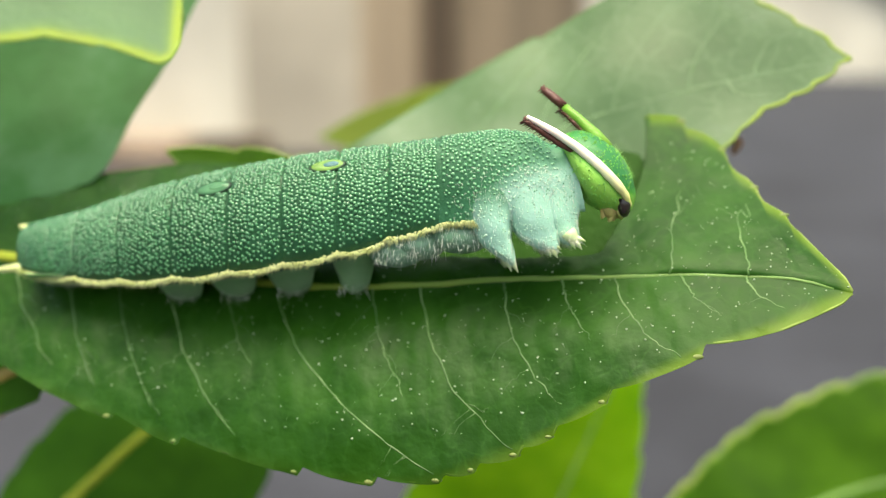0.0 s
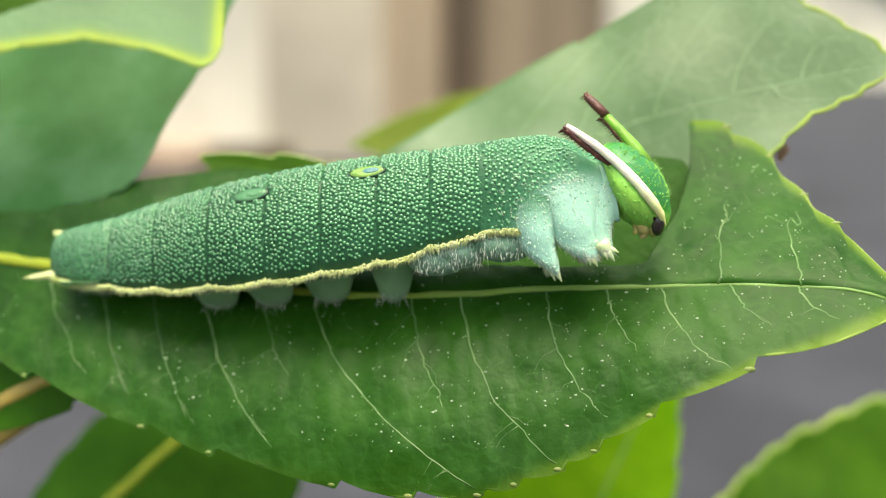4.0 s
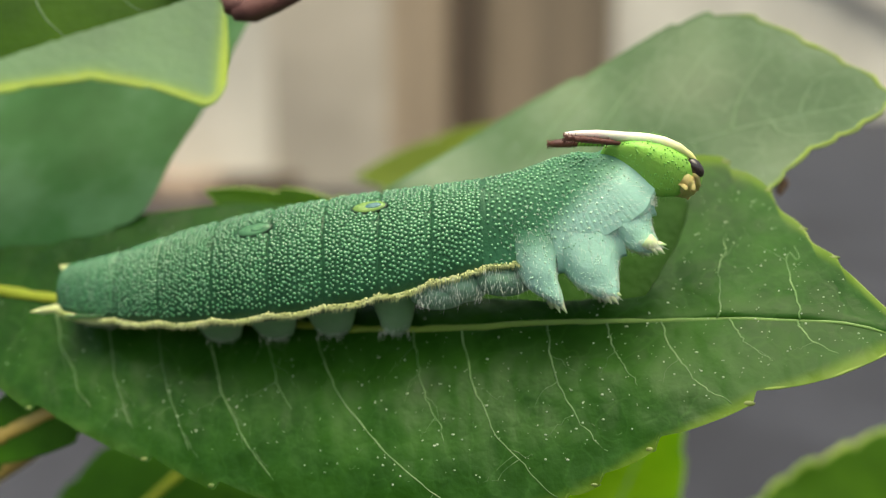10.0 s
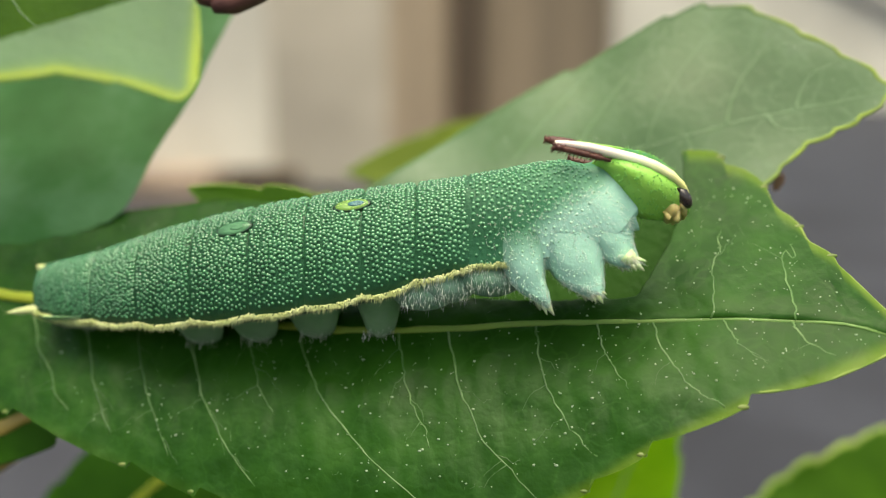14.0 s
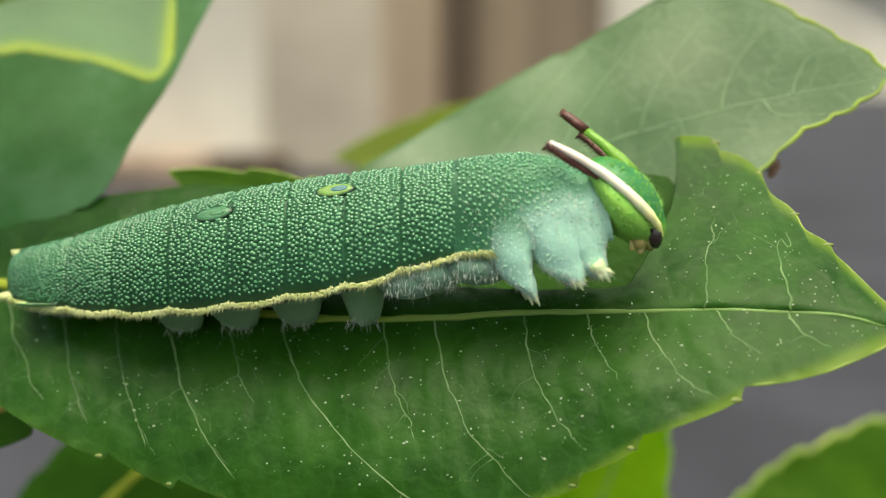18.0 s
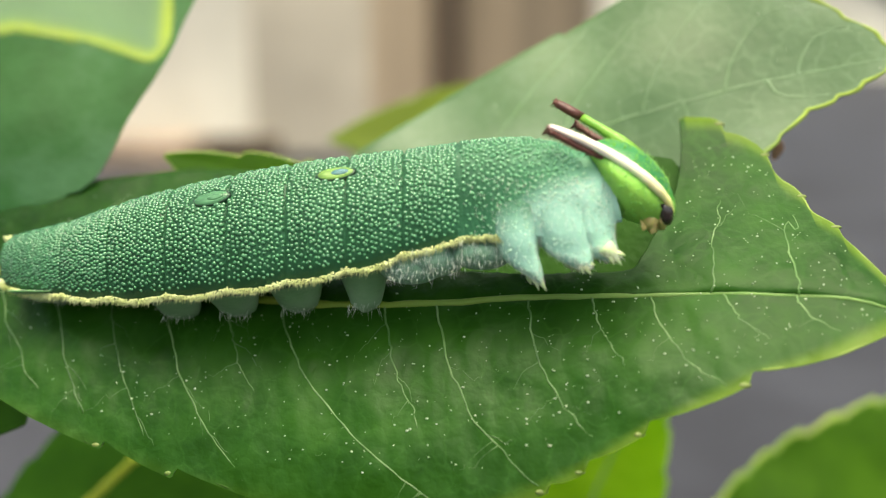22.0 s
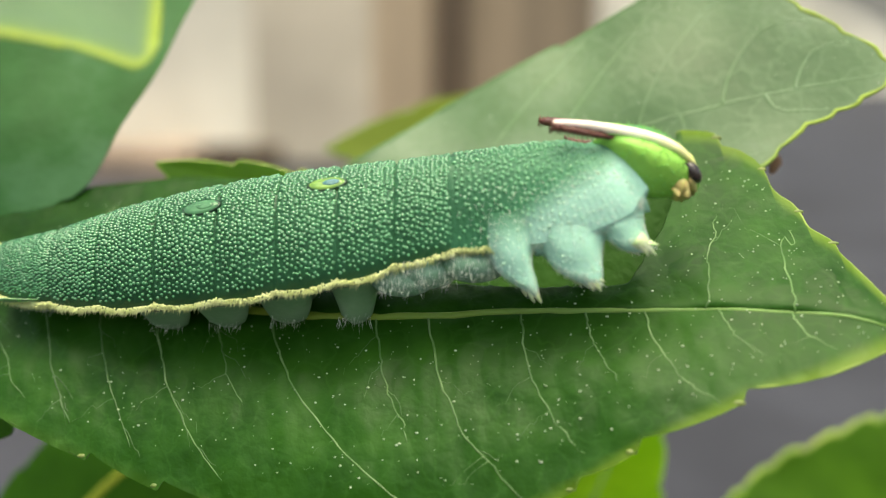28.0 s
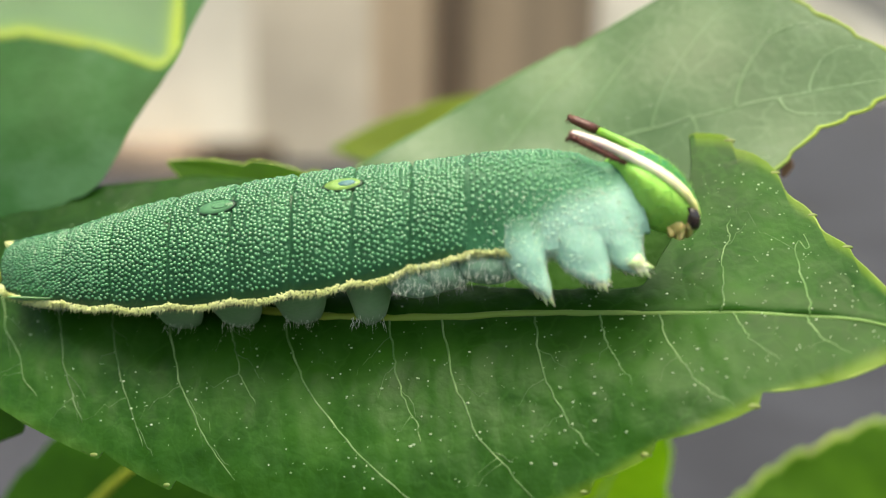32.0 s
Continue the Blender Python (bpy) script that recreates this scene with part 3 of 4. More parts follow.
# large pale leaf behind the caterpillar's head
leaf("leaf", -16, 32.2, [(-16, 3.2), (0, 7.0), (12.5, 11.0), (21.5, 13.3), (28, 14.4), (32.2, 15.0)],
     [(-16, 3.5), (-13, 6.2), (-7.3, 9.6), (0.8, 14.4), (7.6, 18.2), (12.5, 20.7), (16, 22.6), (19, 23.6), (22.5, 22.9), (25.7, 20.5), (28, 18.7), (30.5, 16.9), (31.8, 15.6), (32.2, 15.0)],
     [(-16, 3.0), (-8, 0.5), (4, -2.0), (14, -0.5), (17.5, 2.6), (19.5, 5.6), (23, 8.6), (25.1, 10.7), (29, 12.6), (31, 14.0), (32.2, 15.0)],
     (16, 19, 22.4, 25.4, 28, 30.5), (20, 23.1, 25.1, 27.2, 29, 30.8), plane(12, -0.3, 0.3, 12, 11, 0.9), LEAF_GREY,
     "pale grey-green serrated leaf behind the caterpillar", vein_mat=VEIN_PALE, rib_mat=VEIN_PALE, amp=0.5, tips=False, columns=120, specks=120, margin=0.15, margin_mat=MARGIN_BACK, margin_tone=lambda p: (p[0] - 18) / 7, rib=0.22,
     veins=((2, 10, 0.9, 1), (8, 16, 0.9, 1), (14, 21.5, 0.9, 1), (20, 26, 0.85, 1), (25, 28.6, 0.8, 1), (10, 16, 0.8, -1), (17, 22, 0.8, -1), (23, 27, 0.8, -1)))
bm = bmesh.new()
ball(bm, (24.7, 12.6, 8.7), (0.42, 0.14, 0.85), 14, 10, Matrix.Rotation(radians(28), 3, "Y"))
for v in bm.verts:
    v.co += 0.22 * Vector((noise.noise(v.co * 1.9), 0, noise.noise(v.co * 2.3)))
part("browned_edge", bm, TWIG_PALE, shrub, "browned scrap on the edge of the pale leaf")
# pale leaf with a broad yellow rim, nearest to the eye
EDGED_LOW = [(-42, 8.6), (-27, 9.9), (-23.6, 10.6), (-21.2, 11.1), (-19.1, 10.9), (-17.0, 10.4), (-15.0, 9.8), (-14.4, 10.2), (-14.1, 11.2)]


def rim_tone(p):
    """1 on the rim, 0 on the blade."""
    near = min((p[2] - lerp(EDGED_LOW, p[0])) / 1.25, (-14.2 - p[0]) / 1.1)
    return ease(1.0 - near)


leaf("leaf", -42, -14.1, [(-42, 9.5), (-27, 11.1), (-20, 13.0), (-14.1, 11.8)],
     [(-42, 10.0), (-27, 11.6), (-25.5, 12.2), (-21.9, 13.8), (-18.2, 15.3), (-15.3, 16.6), (-14.5, 15.6), (-14.1, 12.4)], EDGED_LOW,
     (-15.5,), (-33, -30, -27, -24.5, -21.4, -18.5), plane(-18, 0.15, 0.35, -18, 12, 0.3), LEAF_EDGED,
     "pale green leaf with a broad bright yellow-green margin", amp=0.2, tips=False, columns=200, rows=16, margin=0.1, ribbon=0.8, rib=0.08, rib_mat=LEAF_EDGED, gap=(-60, -14.6), margin_mat=MARGIN_BRIGHT, pigment=rim_tone)
# drooping blue-green leaf behind it
leaf("leaf", -62, -21, [(-62, 13), (-45, 15), (-31, 20), (-21, 27.5)],
     [(-62, 14), (-52, 18), (-42, 21), (-33, 24.5), (-26, 27.6), (-21, 28.2)],
     [(-62, 8), (-52, 4), (-44, 3.2), (-37, 3.7), (-32.5, 4.5), (-29.8, 5.5), (-28.6, 6.8), (-27.9, 8.4), (-26.9, 11.8), (-24.6, 16.8), (-22.9, 22.6), (-21, 27.2)],
     (-34, -27), (-46, -40, -35, -31.2, -28.7, -27.6, -26.6, -25.3, -23.9, -22.7), plane(15, -0.1, 0.5, -28, 10, 0.8), LEAF_BLUE,
     "blue-green drooping leaf hanging above the caterpillar", amp=0.3, tips=False, columns=140, rows=14, margin=0.05, thick=0.1, rib=0.03, rib_mat=LEAF_BLUE, margin_mat=LEAF_BLUE)
# bright leaf high above
leaf("leaf", -52, -17, [(-52, 20), (-34, 23), (-17, 24.5)],
     [(-52, 22), (-40, 26), (-26, 27.5), (-17, 25.0)],
     [(-52, 17), (-40, 14.6), (-34.4, 15.9), (-29.2, 17.3), (-24.7, 19.8), (-20, 22.6), (-17, 24.2)],
     (-30, -24), (-38, -34, -31, -28, -25, -22), plane(3, 0.1, 0.3, -30, 20, 0.5), LEAF_FRESH,
     "bright green serrated leaf above the others", columns=80, tips=False, margin=0.14, amp=0.35, veins=((-40, -36, 0.85, -1), (-34, -30, 0.85, -1), (-28, -24.5, 0.8, -1)))
# added leaf under the eaten one; its deep green stands in for shade behind the bite
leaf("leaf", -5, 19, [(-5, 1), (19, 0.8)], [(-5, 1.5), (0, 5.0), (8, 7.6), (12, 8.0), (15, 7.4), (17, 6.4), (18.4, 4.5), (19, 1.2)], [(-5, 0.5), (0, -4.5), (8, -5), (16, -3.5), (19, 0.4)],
     (6, 11, 15), (2, 8, 12), plane(6.5, -0.25, 0.33, 0, -2, 0.5), LEAF_SHADE, "added leaf behind the bite, shade put into its dark green", columns=60, tips=False, margin=0.03, rib=0.06, rib_mat=LEAF_SHADE, margin_mat=LEAF_SHADE)
simple_leaf("dark green leaf in shade below the eaten leaf", LEAF_DARK, (-51.8, 38, -37.3), (-19.3, 38, -8.3), (-0.67, 0.25, 0.74), 49.7, 8.5, 15.9, rib=0.8, fold=0.05)
simple_leaf("dark green leaf with an orange midrib", LEAF_DARK, (-45, 9, -15.0), (-22, 9, -3.4), (-0.4, 0.2, 0.8), 32, 3.4, 3.0, teeth=3, rib=0.8, rib_mat=PETIOLE, fold=0.05)
simple_leaf("bright translucent green young leaf", LEAF_YOUNG, (-1, 42, -60), (24, 48, -8), (-1, 0.1, 0.45), 57, 17.0, 10.0, fold=-0.05, margin=0.12)
leaf("leaf", 22, 99, [(22, -42), (40, -33), (60, -27), (99, -24)],
     [(22, -41.6), (25, -36), (29, -30.9), (34.1, -25.9), (39.8, -21.6), (47.7, -18), (56, -15.5), (66, -14), (78, -14.5), (90, -19), (99, -23.6)],
     [(22, -42.4), (32, -46), (52, -46), (76, -40), (90, -33), (99, -24.4)],
     (30.5, 34, 37.6, 41.4, 45.8, 50.5, 55.5, 61, 68, 76), (36, 48, 60, 74), plane(55, -0.1, 0.3, 40, -22, 0.9), LEAF_FRESH,
     "bright green serrated leaf lower down behind", columns=120, tips=False, amp=0.9, margin=0.3, rib=0.5)
simple_leaf("yellow-green leaf far behind", LEAF_OLIVE, (20, 62, 17.0), (-16.5, 62, 14.9), (0, 0.5, 1), 36.5, 7.0, 6.0, teeth=3)
simple_leaf("bright green leaf tip behind the body", LEAF_FRESH, (-4, 15, 4.5), (-24, 15, 8.6), (0, 0.3, 1), 20.3, 1.9, 4.5, teeth=3)

# stem, twig and leaf stalks
foot_point = BASE.inverted() @ Vector((-0.075, 0.07, GROUND_Z - 0.01)) / MM
bm = bmesh.new()
pts = [foot_point, foot_point.lerp(Vector((-58, 22, -60)), 0.5) + Vector((-6, 4, 0)), Vector((-58, 22, -60)), Vector((-54, 18, -25)), Vector((-53, 14, 4)), Vector((-47, 10, 24)), Vector((-30, 5, 27)), Vector((-20.5, 3, 21.8)), Vector((-17.6, 2.4, 20.7))]
tube(bm, pts, [5.5, 4.0, 2.6, 2.1, 1.7, 1.3, 1.0, 0.8, 0.7], 12)
part("stem", bm, TWIG, shrub, "thin dark red-brown woody stem")
bm = bmesh.new()
tube(bm, [(-18.6, 2.4, 20.4), (-17.2, 2.3, 20.7), (-15.4, 2.2, 21.3), (-13.6, 2.0, 22.0), (-11.8, 2.0, 22.9)], [0.5, 0.95, 0.8, 0.62, 0.5], 10)
part("twig", bm, TWIG, shrub, "short red-brown twig end")
for a, b, c in (((-53, 15, 0), (-51, 14, 2), (-46.8, 13.5, 1.2)), ((-54, 18, -20), (-35, 24, -6), (-15.8, 20, 3.2)), ((-49, 11, 20), (-46, -5, 12), (-41.8, -21, 9.5)), ((-53, 13, 10), (-58, 18, 16), (-61.8, 18, 13.1)),
                ((-44, 9, 26), (-50, 3, 24), (-51.8, -1, 21)), ((-60, 24, -75), (-60, 38, -56), (-51.8, 38, -37.4)), ((-54, 18, -28), (-51, 12, -20), (-44.9, 9, -15.0)), ((-58, 22, -62), (-28, 36, -70), (-1, 42, -59.8)),
                ((-60, 26, -80), (-15, 60, -70), (22.2, 57, -42)), ((-1, 43, -61), (4, 62, -20), (19.8, 62, 17.0)), ((-54, 18, -24), (-26, 20, -4), (-4.2, 15, 4.4)), ((-54, 18, -22), (-30, 18, -4), (-5, 10.2, 1))):
    bm = bmesh.new()
    A, B, C = Vector(a), Vector(b), Vector(c)
    tube(bm, [A.lerp(B, u).lerp(B.lerp(C, u), u) for u in (i / 14 for i in range(15))], [0.75 - 0.025 * i for i in range(15)], 8)
    part("leaf_stalk", bm, PETIOLE, shrub, "slender yellowish leaf stalk")



# ---- the caterpillar ----
caterpillar = tagged(empty("caterpillar", BASE), "plump blue-green caterpillar with horned head eating a leaf", "caterpillar")
LEAN = radians(18)
TOP = [(-33.0, 1.2), (-31.9, 1.8), (-26.9, 2.8), (-22.4, 4.15), (-18.0, 5.15), (-13.6, 5.95), (-9.4, 6.55), (-5.3, 6.95), (-1.3, 7.35), (2.5, 7.8), (5.6, 8.0), (7.2, 7.5), (8.9, 6.6)]
RIM = [(-33.0, -1.2), (-31.9, -1.6), (-26.9, -2.2), (-22.4, -2.3), (-18.0, -2.0), (-13.6, -1.5), (-9.4, -0.8), (-5.3, 0.0), (-1.3, 1.4), (2.5, 1.8), (5.6, 1.6), (7.2, 1.5), (8.9, 1.6)]


GIRTH = [(-33, 1.0), (4.5, 1.0), (7.2, 0.9), (8.9, 0.75)]


def hairs(bm, root, way, length, r=0.018):
    way = Vector(way).normalized()
    u = way.orthogonal().normalized()
    v = way.cross(u)
    root = Vector(root)
    ring = [bm.verts.new(root + r * (math.cos(a) * u + math.sin(a) * v)) for a in (0, 2.1, 4.2)]
    tip = bm.verts.new(root + way * length + Vector((0, 0, -0.1 * length)))
    for k in range(3):
        bm.faces.new((ring[k], ring[(k + 1) % 3], tip))


def axis_y(x):
    return -0.25 * x - 2.5


def section(x, swell=1.0):
    """Half-width, height, belly depth and centre of the body at x."""
    top, rim = smooth_lerp(TOP, x, 0.8), smooth_lerp(RIM, x, 0.8)
    b = 0.52 * (top - rim) * lerp(GIRTH, x)
    zc = rim + b * math.sin(LEAN)
    h = math.sqrt(max(0.05, (top - zc) ** 2 - (b * math.sin(LEAN)) ** 2)) / math.cos(LEAN)
    return b * swell, h * swell, 0.22 * b + 0.35 + lerp(((0, 0), (4, 0.45), (6.5, 0.35), (8.5, 0.15)), x) * b, Vector((x, axis_y(x), zc))


def skin_point(x, th, swell=1.0, out=0.0):
    """A point of the skin: th from 0 at the near ridge over the back to pi at the far one, and on below the belly."""
    b, h, belly, c = section(x, swell)
    b, h, belly = b + out, h + out, belly + out
    cy, sz = math.cos(th), math.sin(th)
    k = 0.86
    y = -b * math.copysign(abs(cy) ** k, cy)
    z = h * sz ** k if sz >= 0 else -belly * (-sz) ** 0.9
    if sz < 0:
        y *= 0.92 + 0.08 * ease((x - 0.5) / 3.5)
    ca, sa = math.cos(LEAN), math.sin(LEAN)
    return c + Vector((0, y * ca - z * sa, y * sa + z * ca))


def pigment(p):
    """0 on the green back and rear, 1 on the milky lower front."""
    x, z = p[0], p[2]
    top, rim = lerp(TOP, x), lerp(RIM, x)
    v = (z - rim) / (top - rim)
    return 0.10 + 0.12 * ease((x + 24) / 24) + 0.3 * ease((x + 3.5) / 6) * ease((0.72 - v) / 0.75)


CUTS = [-32.0, -26.9, -23.2, -19.0, -14.8, -10.9, -7.1, -3.6, 0.0]


def girth(i, x):
    """How far the skin of segment i is drawn in at x: five faint folds, and a groove at each end."""
    xa, xb = CUTS[i], CUTS[i + 1]
    u = (x - xa) / (xb - xa)
    g = 1 - 0.035 * ease((abs(2 * u - 1) - 0.8) / 0.2) + 0.006 * math.sin(u * 5 * 2 * math.pi)
    if i == 0 and u < 0.3:
        g *= 0.92 + 0.08 * (max(0.0, u) / 0.3) ** 0.6
    return g


def granule(verts, faces, p, nrm, rad, along=1.0):
    """A low six-sided wart on the skin; along stretches it along the body."""
    t1 = nrm.cross(Vector((1, 0.1, 0.2))).normalized()
    t2 = nrm.cross(t1)
    base = len(verts)
    for ring_r, up in ((1.0, -0.2), (0.86, 0.3), (0.48, 0.56)):
        for s in range(6):
            a = math.pi * s / 3
            verts.append(p + rad * (ring_r * (math.cos(a) * t1 + along * math.sin(a) * t2) + up * nrm))
    verts.append(p + nrm * rad * 0.64)
    for s in range(6):
        t = (s + 1) % 6
        faces += [(base + s, base + t, base + 6 + t, base + 6 + s), (base + 6 + s, base + 6 + t, base + 12 + t, base + 12 + s), (base + 12 + s, base + 12 + t, base + 18)]


def from_lists(verts, faces):
    bm = bmesh.new()
    made = [bm.verts.new(v) for v in verts]
    for f in faces:
        bm.faces.new([made[k] for k in f])
    return bm


def ridge_beads(bm, p, out):
    """A cluster of yellow beads and bristles on the side ridge."""
    for row in (-1, 0, 1):
        q = p + Vector((random.uniform(-0.05, 0.05), 0, 0.1 * row + random.uniform(-0.05, 0.05)))
        ball(bm, q, (random.uniform(0.05, 0.085), 0.09, random.uniform(0.045, 0.07)), 6, 4)
        for _ in range(3):
            r = q + Vector((random.uniform(-0.1, 0.1), out * random.uniform(0.0, 0.08), random.uniform(-0.08, 0.08)))
            hairs(bm, r, (random.uniform(-0.35, 0.35), out * 0.7, random.uniform(-1.5, -0.1)), random.uniform(0.22, 0.46), 0.035)


# place along the body, place round it and size of the marks on the back
SPOTS = [(-7.8, 1.15, 1.25), (-15.9, 1.08, 1.3)]
SPACING = 0.33
SEGMENTS = []
for i, (xa, xb) in enumerate(zip(CUTS, CUTS[1:])):
    pivot = section((xa + xb) / 2)[3]
    bm = bmesh.new()
    rings, n = [], 24
    for j in range(n + 1):
        x = xa - 0.12 + (xb - xa + 0.24) * j / n
        rings.append([skin_point(x, 2 * math.pi * k / 48, girth(i, x)) for k in range(48)])
    loft(bm, rings)
    seg = part("body_segment", bm, SKIN, caterpillar, "blue-green granular body segment", at=pivot, pigment=pigment)
    SEGMENTS.append(seg)
    # granules in transverse rows, finer and drawn out towards the tail
    verts, faces = [], []
    rows_n = max(4, round((xb - xa - 0.2) / (SPACING * 0.86 * lerp(((-30, 0.72), (-22, 1.0)), xa))))
    for r in range(rows_n):
        x = xa + 0.1 + (xb - xa - 0.2) * (r + 0.5) / rows_n
        b, h, _, _ = section(x)
        fine = lerp(((-32, 0.62), (-22, 1.0)), x)
        count = int(1.95 * (b + h) / (SPACING * fine))
        for q in range(count):
            th = math.pi * (q + 0.5 * (r % 2) + random.uniform(-0.24, 0.24)) / count
            if th < 0.05 or th > math.pi * 0.75:
                continue
            xx = min(xb - 0.16, max(xa + 0.16, x + random.uniform(-0.09, 0.09)))
            if any(((xx - ex) / es) ** 2 + ((th - et) * h / (0.62 * es)) ** 2 < 1.2 for ex, et, es in SPOTS):
                continue
            p = skin_point(xx, th, girth(i, xx))
            nrm = (skin_point(xx, th, 1.0, 0.3) - skin_point(xx, th, 1.0)).normalized()
            granule(verts, faces, p, nrm, random.uniform(0.135, 0.175) * fine * lerp(((0, 0.72), (0.5, 1.0)), th), lerp(((-30, 2.0), (-21, 1.0)), xx))
    tagged(part("granule_cover", from_lists(verts, faces), GRAIN, seg, "pale granules in rows on the skin", at=pivot, pigment=pigment), kind="stuff")
    # lateral ridge of yellow beads
    bm = bmesh.new()
    for th0 in (0.0, math.pi):
        x = xa
        while x < xb:
            sag = 0.27 * math.sin(math.pi * (x - xa) / (xb - xa)) ** 0.7 - 0.06
            ridge_beads(bm, skin_point(x, th0, 1.0, 0.02) - Vector((0, 0, sag)), -1 if th0 == 0 else 1)
            x += 0.15
    part("lateral_ridge", bm, RIDGE, seg, "beaded yellow ridge along the side", at=pivot)

# the front of the body: many narrow rings along a spine that bends with the head
RINGS = 28
ROOT_MID = Vector((0, axis_y(0), 4.2))
RING_TALL = [(0, 1.0), (0.3, 1.0), (0.6, 1.0), (0.85, 0.93), (1.0, 0.72)]
RING_WIDE = [(0, 1.0), (0.3, 1.0), (0.6, 0.95), (0.85, 0.8), (1.0, 0.6)]


def ring_point(u, th, along=0.0, out=0.0):
    """A point of the ring at u (0 at the root, 1 at the neck), in the ring's own space."""
    p = skin_point(0.0, th, 1.0, out) - ROOT_MID
    g = 1.004 - 0.032 * (along / 0.55) ** 2
    at = max(0.0, u + along / 8.3)
    return Vector((along, p.y * lerp(RING_WIDE, at) * g, p.z * lerp(RING_TALL, at) * g))


def ring_pigment(u):
    def tone(p):
        v = (p[2] / lerp(RING_TALL, u) + 2.7) / 5.9
        front = 0.2 + 0.8 * ease((u - 0.1) / 0.6)
        return 0.22 + 0.34 * u + front * 0.85 * ease((0.47 + 0.33 * u - v) / 0.55)
    return tone


BODY_RINGS = []
for i in range(RINGS):
    u = (i + 0.5) / RINGS
    reach = 0.55 + 0.4 * ease((u - 0.5) / 0.3)  # longer folds where the body bends most
    bm = bmesh.new()
    loft(bm, [[ring_point(u, 2 * math.pi * k / 56, x) for k in range(56)] for x in (reach * f for f in (-1, -0.72, -0.36, 0, 0.36, 0.72, 1))])
    ring = part("body_ring", bm, SKIN, caterpillar, "milky blue-green skin fold" if i > 8 else "blue-green skin fold", pigment=ring_pigment(u), crisp=40)
    BODY_RINGS.append(ring)
    verts, faces = [], []
    girdle = 14.0 * (lerp(RING_TALL, u) + lerp(RING_WIDE, u)) / 2
    count = int(girdle / SPACING)
    for q in range(count):
        th = -1.1 + (math.pi + 1.1) * (q + 0.5 * (i % 2) + random.uniform(-0.3, 0.3)) / count
        if th > math.pi * 0.78:
            continue
        x = random.uniform(-0.12, 0.12)
        nrm = (ring_point(u, th, x, 0.3) - ring_point(u, th, x)).normalized()
        size = random.uniform(0.125, 0.165) * lerp(((-1.1, 0.5), (0.2, 0.75), (0.8, 1.0)), th) * lerp(((0.3, 1.0), (1.0, 0.62)), u)
        granule(verts, faces, ring_point(u, th, x) + nrm * 0.03, nrm, size)
    tagged(part("granule_cover", from_lists(verts, faces), GRAIN, ring, "pale granules in a row", pigment=ring_pigment(u)), kind="stuff")
    bm = bmesh.new()
    for _ in range(int(25 + 110 * u)):
        th = random.uniform(-1.5, 0.7)
        x = random.uniform(-0.3, 0.3)
        way = ring_point(u, th, x, 0.3) - ring_point(u, th, x) + Vector((random.uniform(-0.1, 0.25), 0, random.uniform(-0.25, 0.02)))
        hairs(bm, ring_point(u, th, x), way, random.uniform(0.2, 0.5), 0.013)
    tagged(part("hairs", bm, HAIR, ring, "short pale down"), kind="stuff")
    if i < 8:
        bm = bmesh.new()
        for th0 in (0.0, math.pi):
            for k in range(3):
                ridge_beads(bm, ring_point(u, th0, -0.18 + 0.16 * k, 0.05) + Vector((0, 0, 0.12 - 0.02 * i)), -1 if th0 == 0 else 1)
        part("lateral_ridge", bm, RIDGE, ring, "beaded yellow ridge along the side")


def foot(seg, name, x, top_z, foot_z, y_top, y, width, mat, label):
    """A fleshy proleg or leg: a tapered lobe that stands on the leaf."""
    pivot = seg["pivot"]
    bm = bmesh.new()
    rings, n = [], 10
    for j in range(n + 1):
        u = j / n
        z = top_z + (foot_z - top_z) * u
        r = width * (1.0 - 0.5 * u ** 1.3) * (0.35 if j == n else 1.0 if j < n - 1 else 0.8)
        cx = x + 0.12 * math.sin(u * 3)
        yy = y_top + (y - y_top) * u
        rings.append([Vector((cx + r * math.cos(a), yy + 0.8 * r * math.sin(a), z + 0.08 * noise.noise((x, a, z)))) for a in (2 * math.pi * k / 16 for k in range(16))])
    loft(bm, rings)
    return part(name, bm, mat, seg, label, at=pivot)


def fringe(seg, x0, x1, z0, z1, y, count, length, way=(0, -0.5, -1)):
    bm = bmesh.new()
    for _ in range(count):
        p = (random.uniform(x0, x1), y + random.uniform(-0.4, 0.4), random.uniform(z0, z1))
        w = Vector(way) + Vector((random.uniform(-0.5, 0.5), random.uniform(-0.4, 0.4), random.uniform(-0.3, 0.3)))
        hairs(bm, p, w, length * random.uniform(0.5, 1.2), 0.013)
    return tagged(part("hairs", bm, HAIR, seg, "fine pale hairs", at=seg["pivot"]), kind="stuff")


for i, x in ((0, -29.0), (3, -19.4), (4, -15.3), (5, -11.0), (6, -6.4)):
    y = axis_y(x)
    rim = lerp(RIM, x)
    keel = lerp(MAIN_MID, x)
    near = {0: 1.6, 3: 1.8, 4: 1.3, 5: 0.7, 6: 0.55}[i]
    for dy, drop in ((2.5 - 0.5 * near, near), (3.4, -0.6)):
        foot(SEGMENTS[i], "proleg", x, rim + 0.1, keel - drop + 0.05, y - 1.3 if dy < 3 else y + 1.6, y + dy, (1.6 if i == 6 else 1.95) if i else 2.3, BELLY, "translucent grey-green proleg")
    fringe(SEGMENTS[i], x - 1.1, x + 1.1, keel - near + 0.1, keel - near + 0.9, y + 1.3 - 0.5 * near, 40, 0.6)
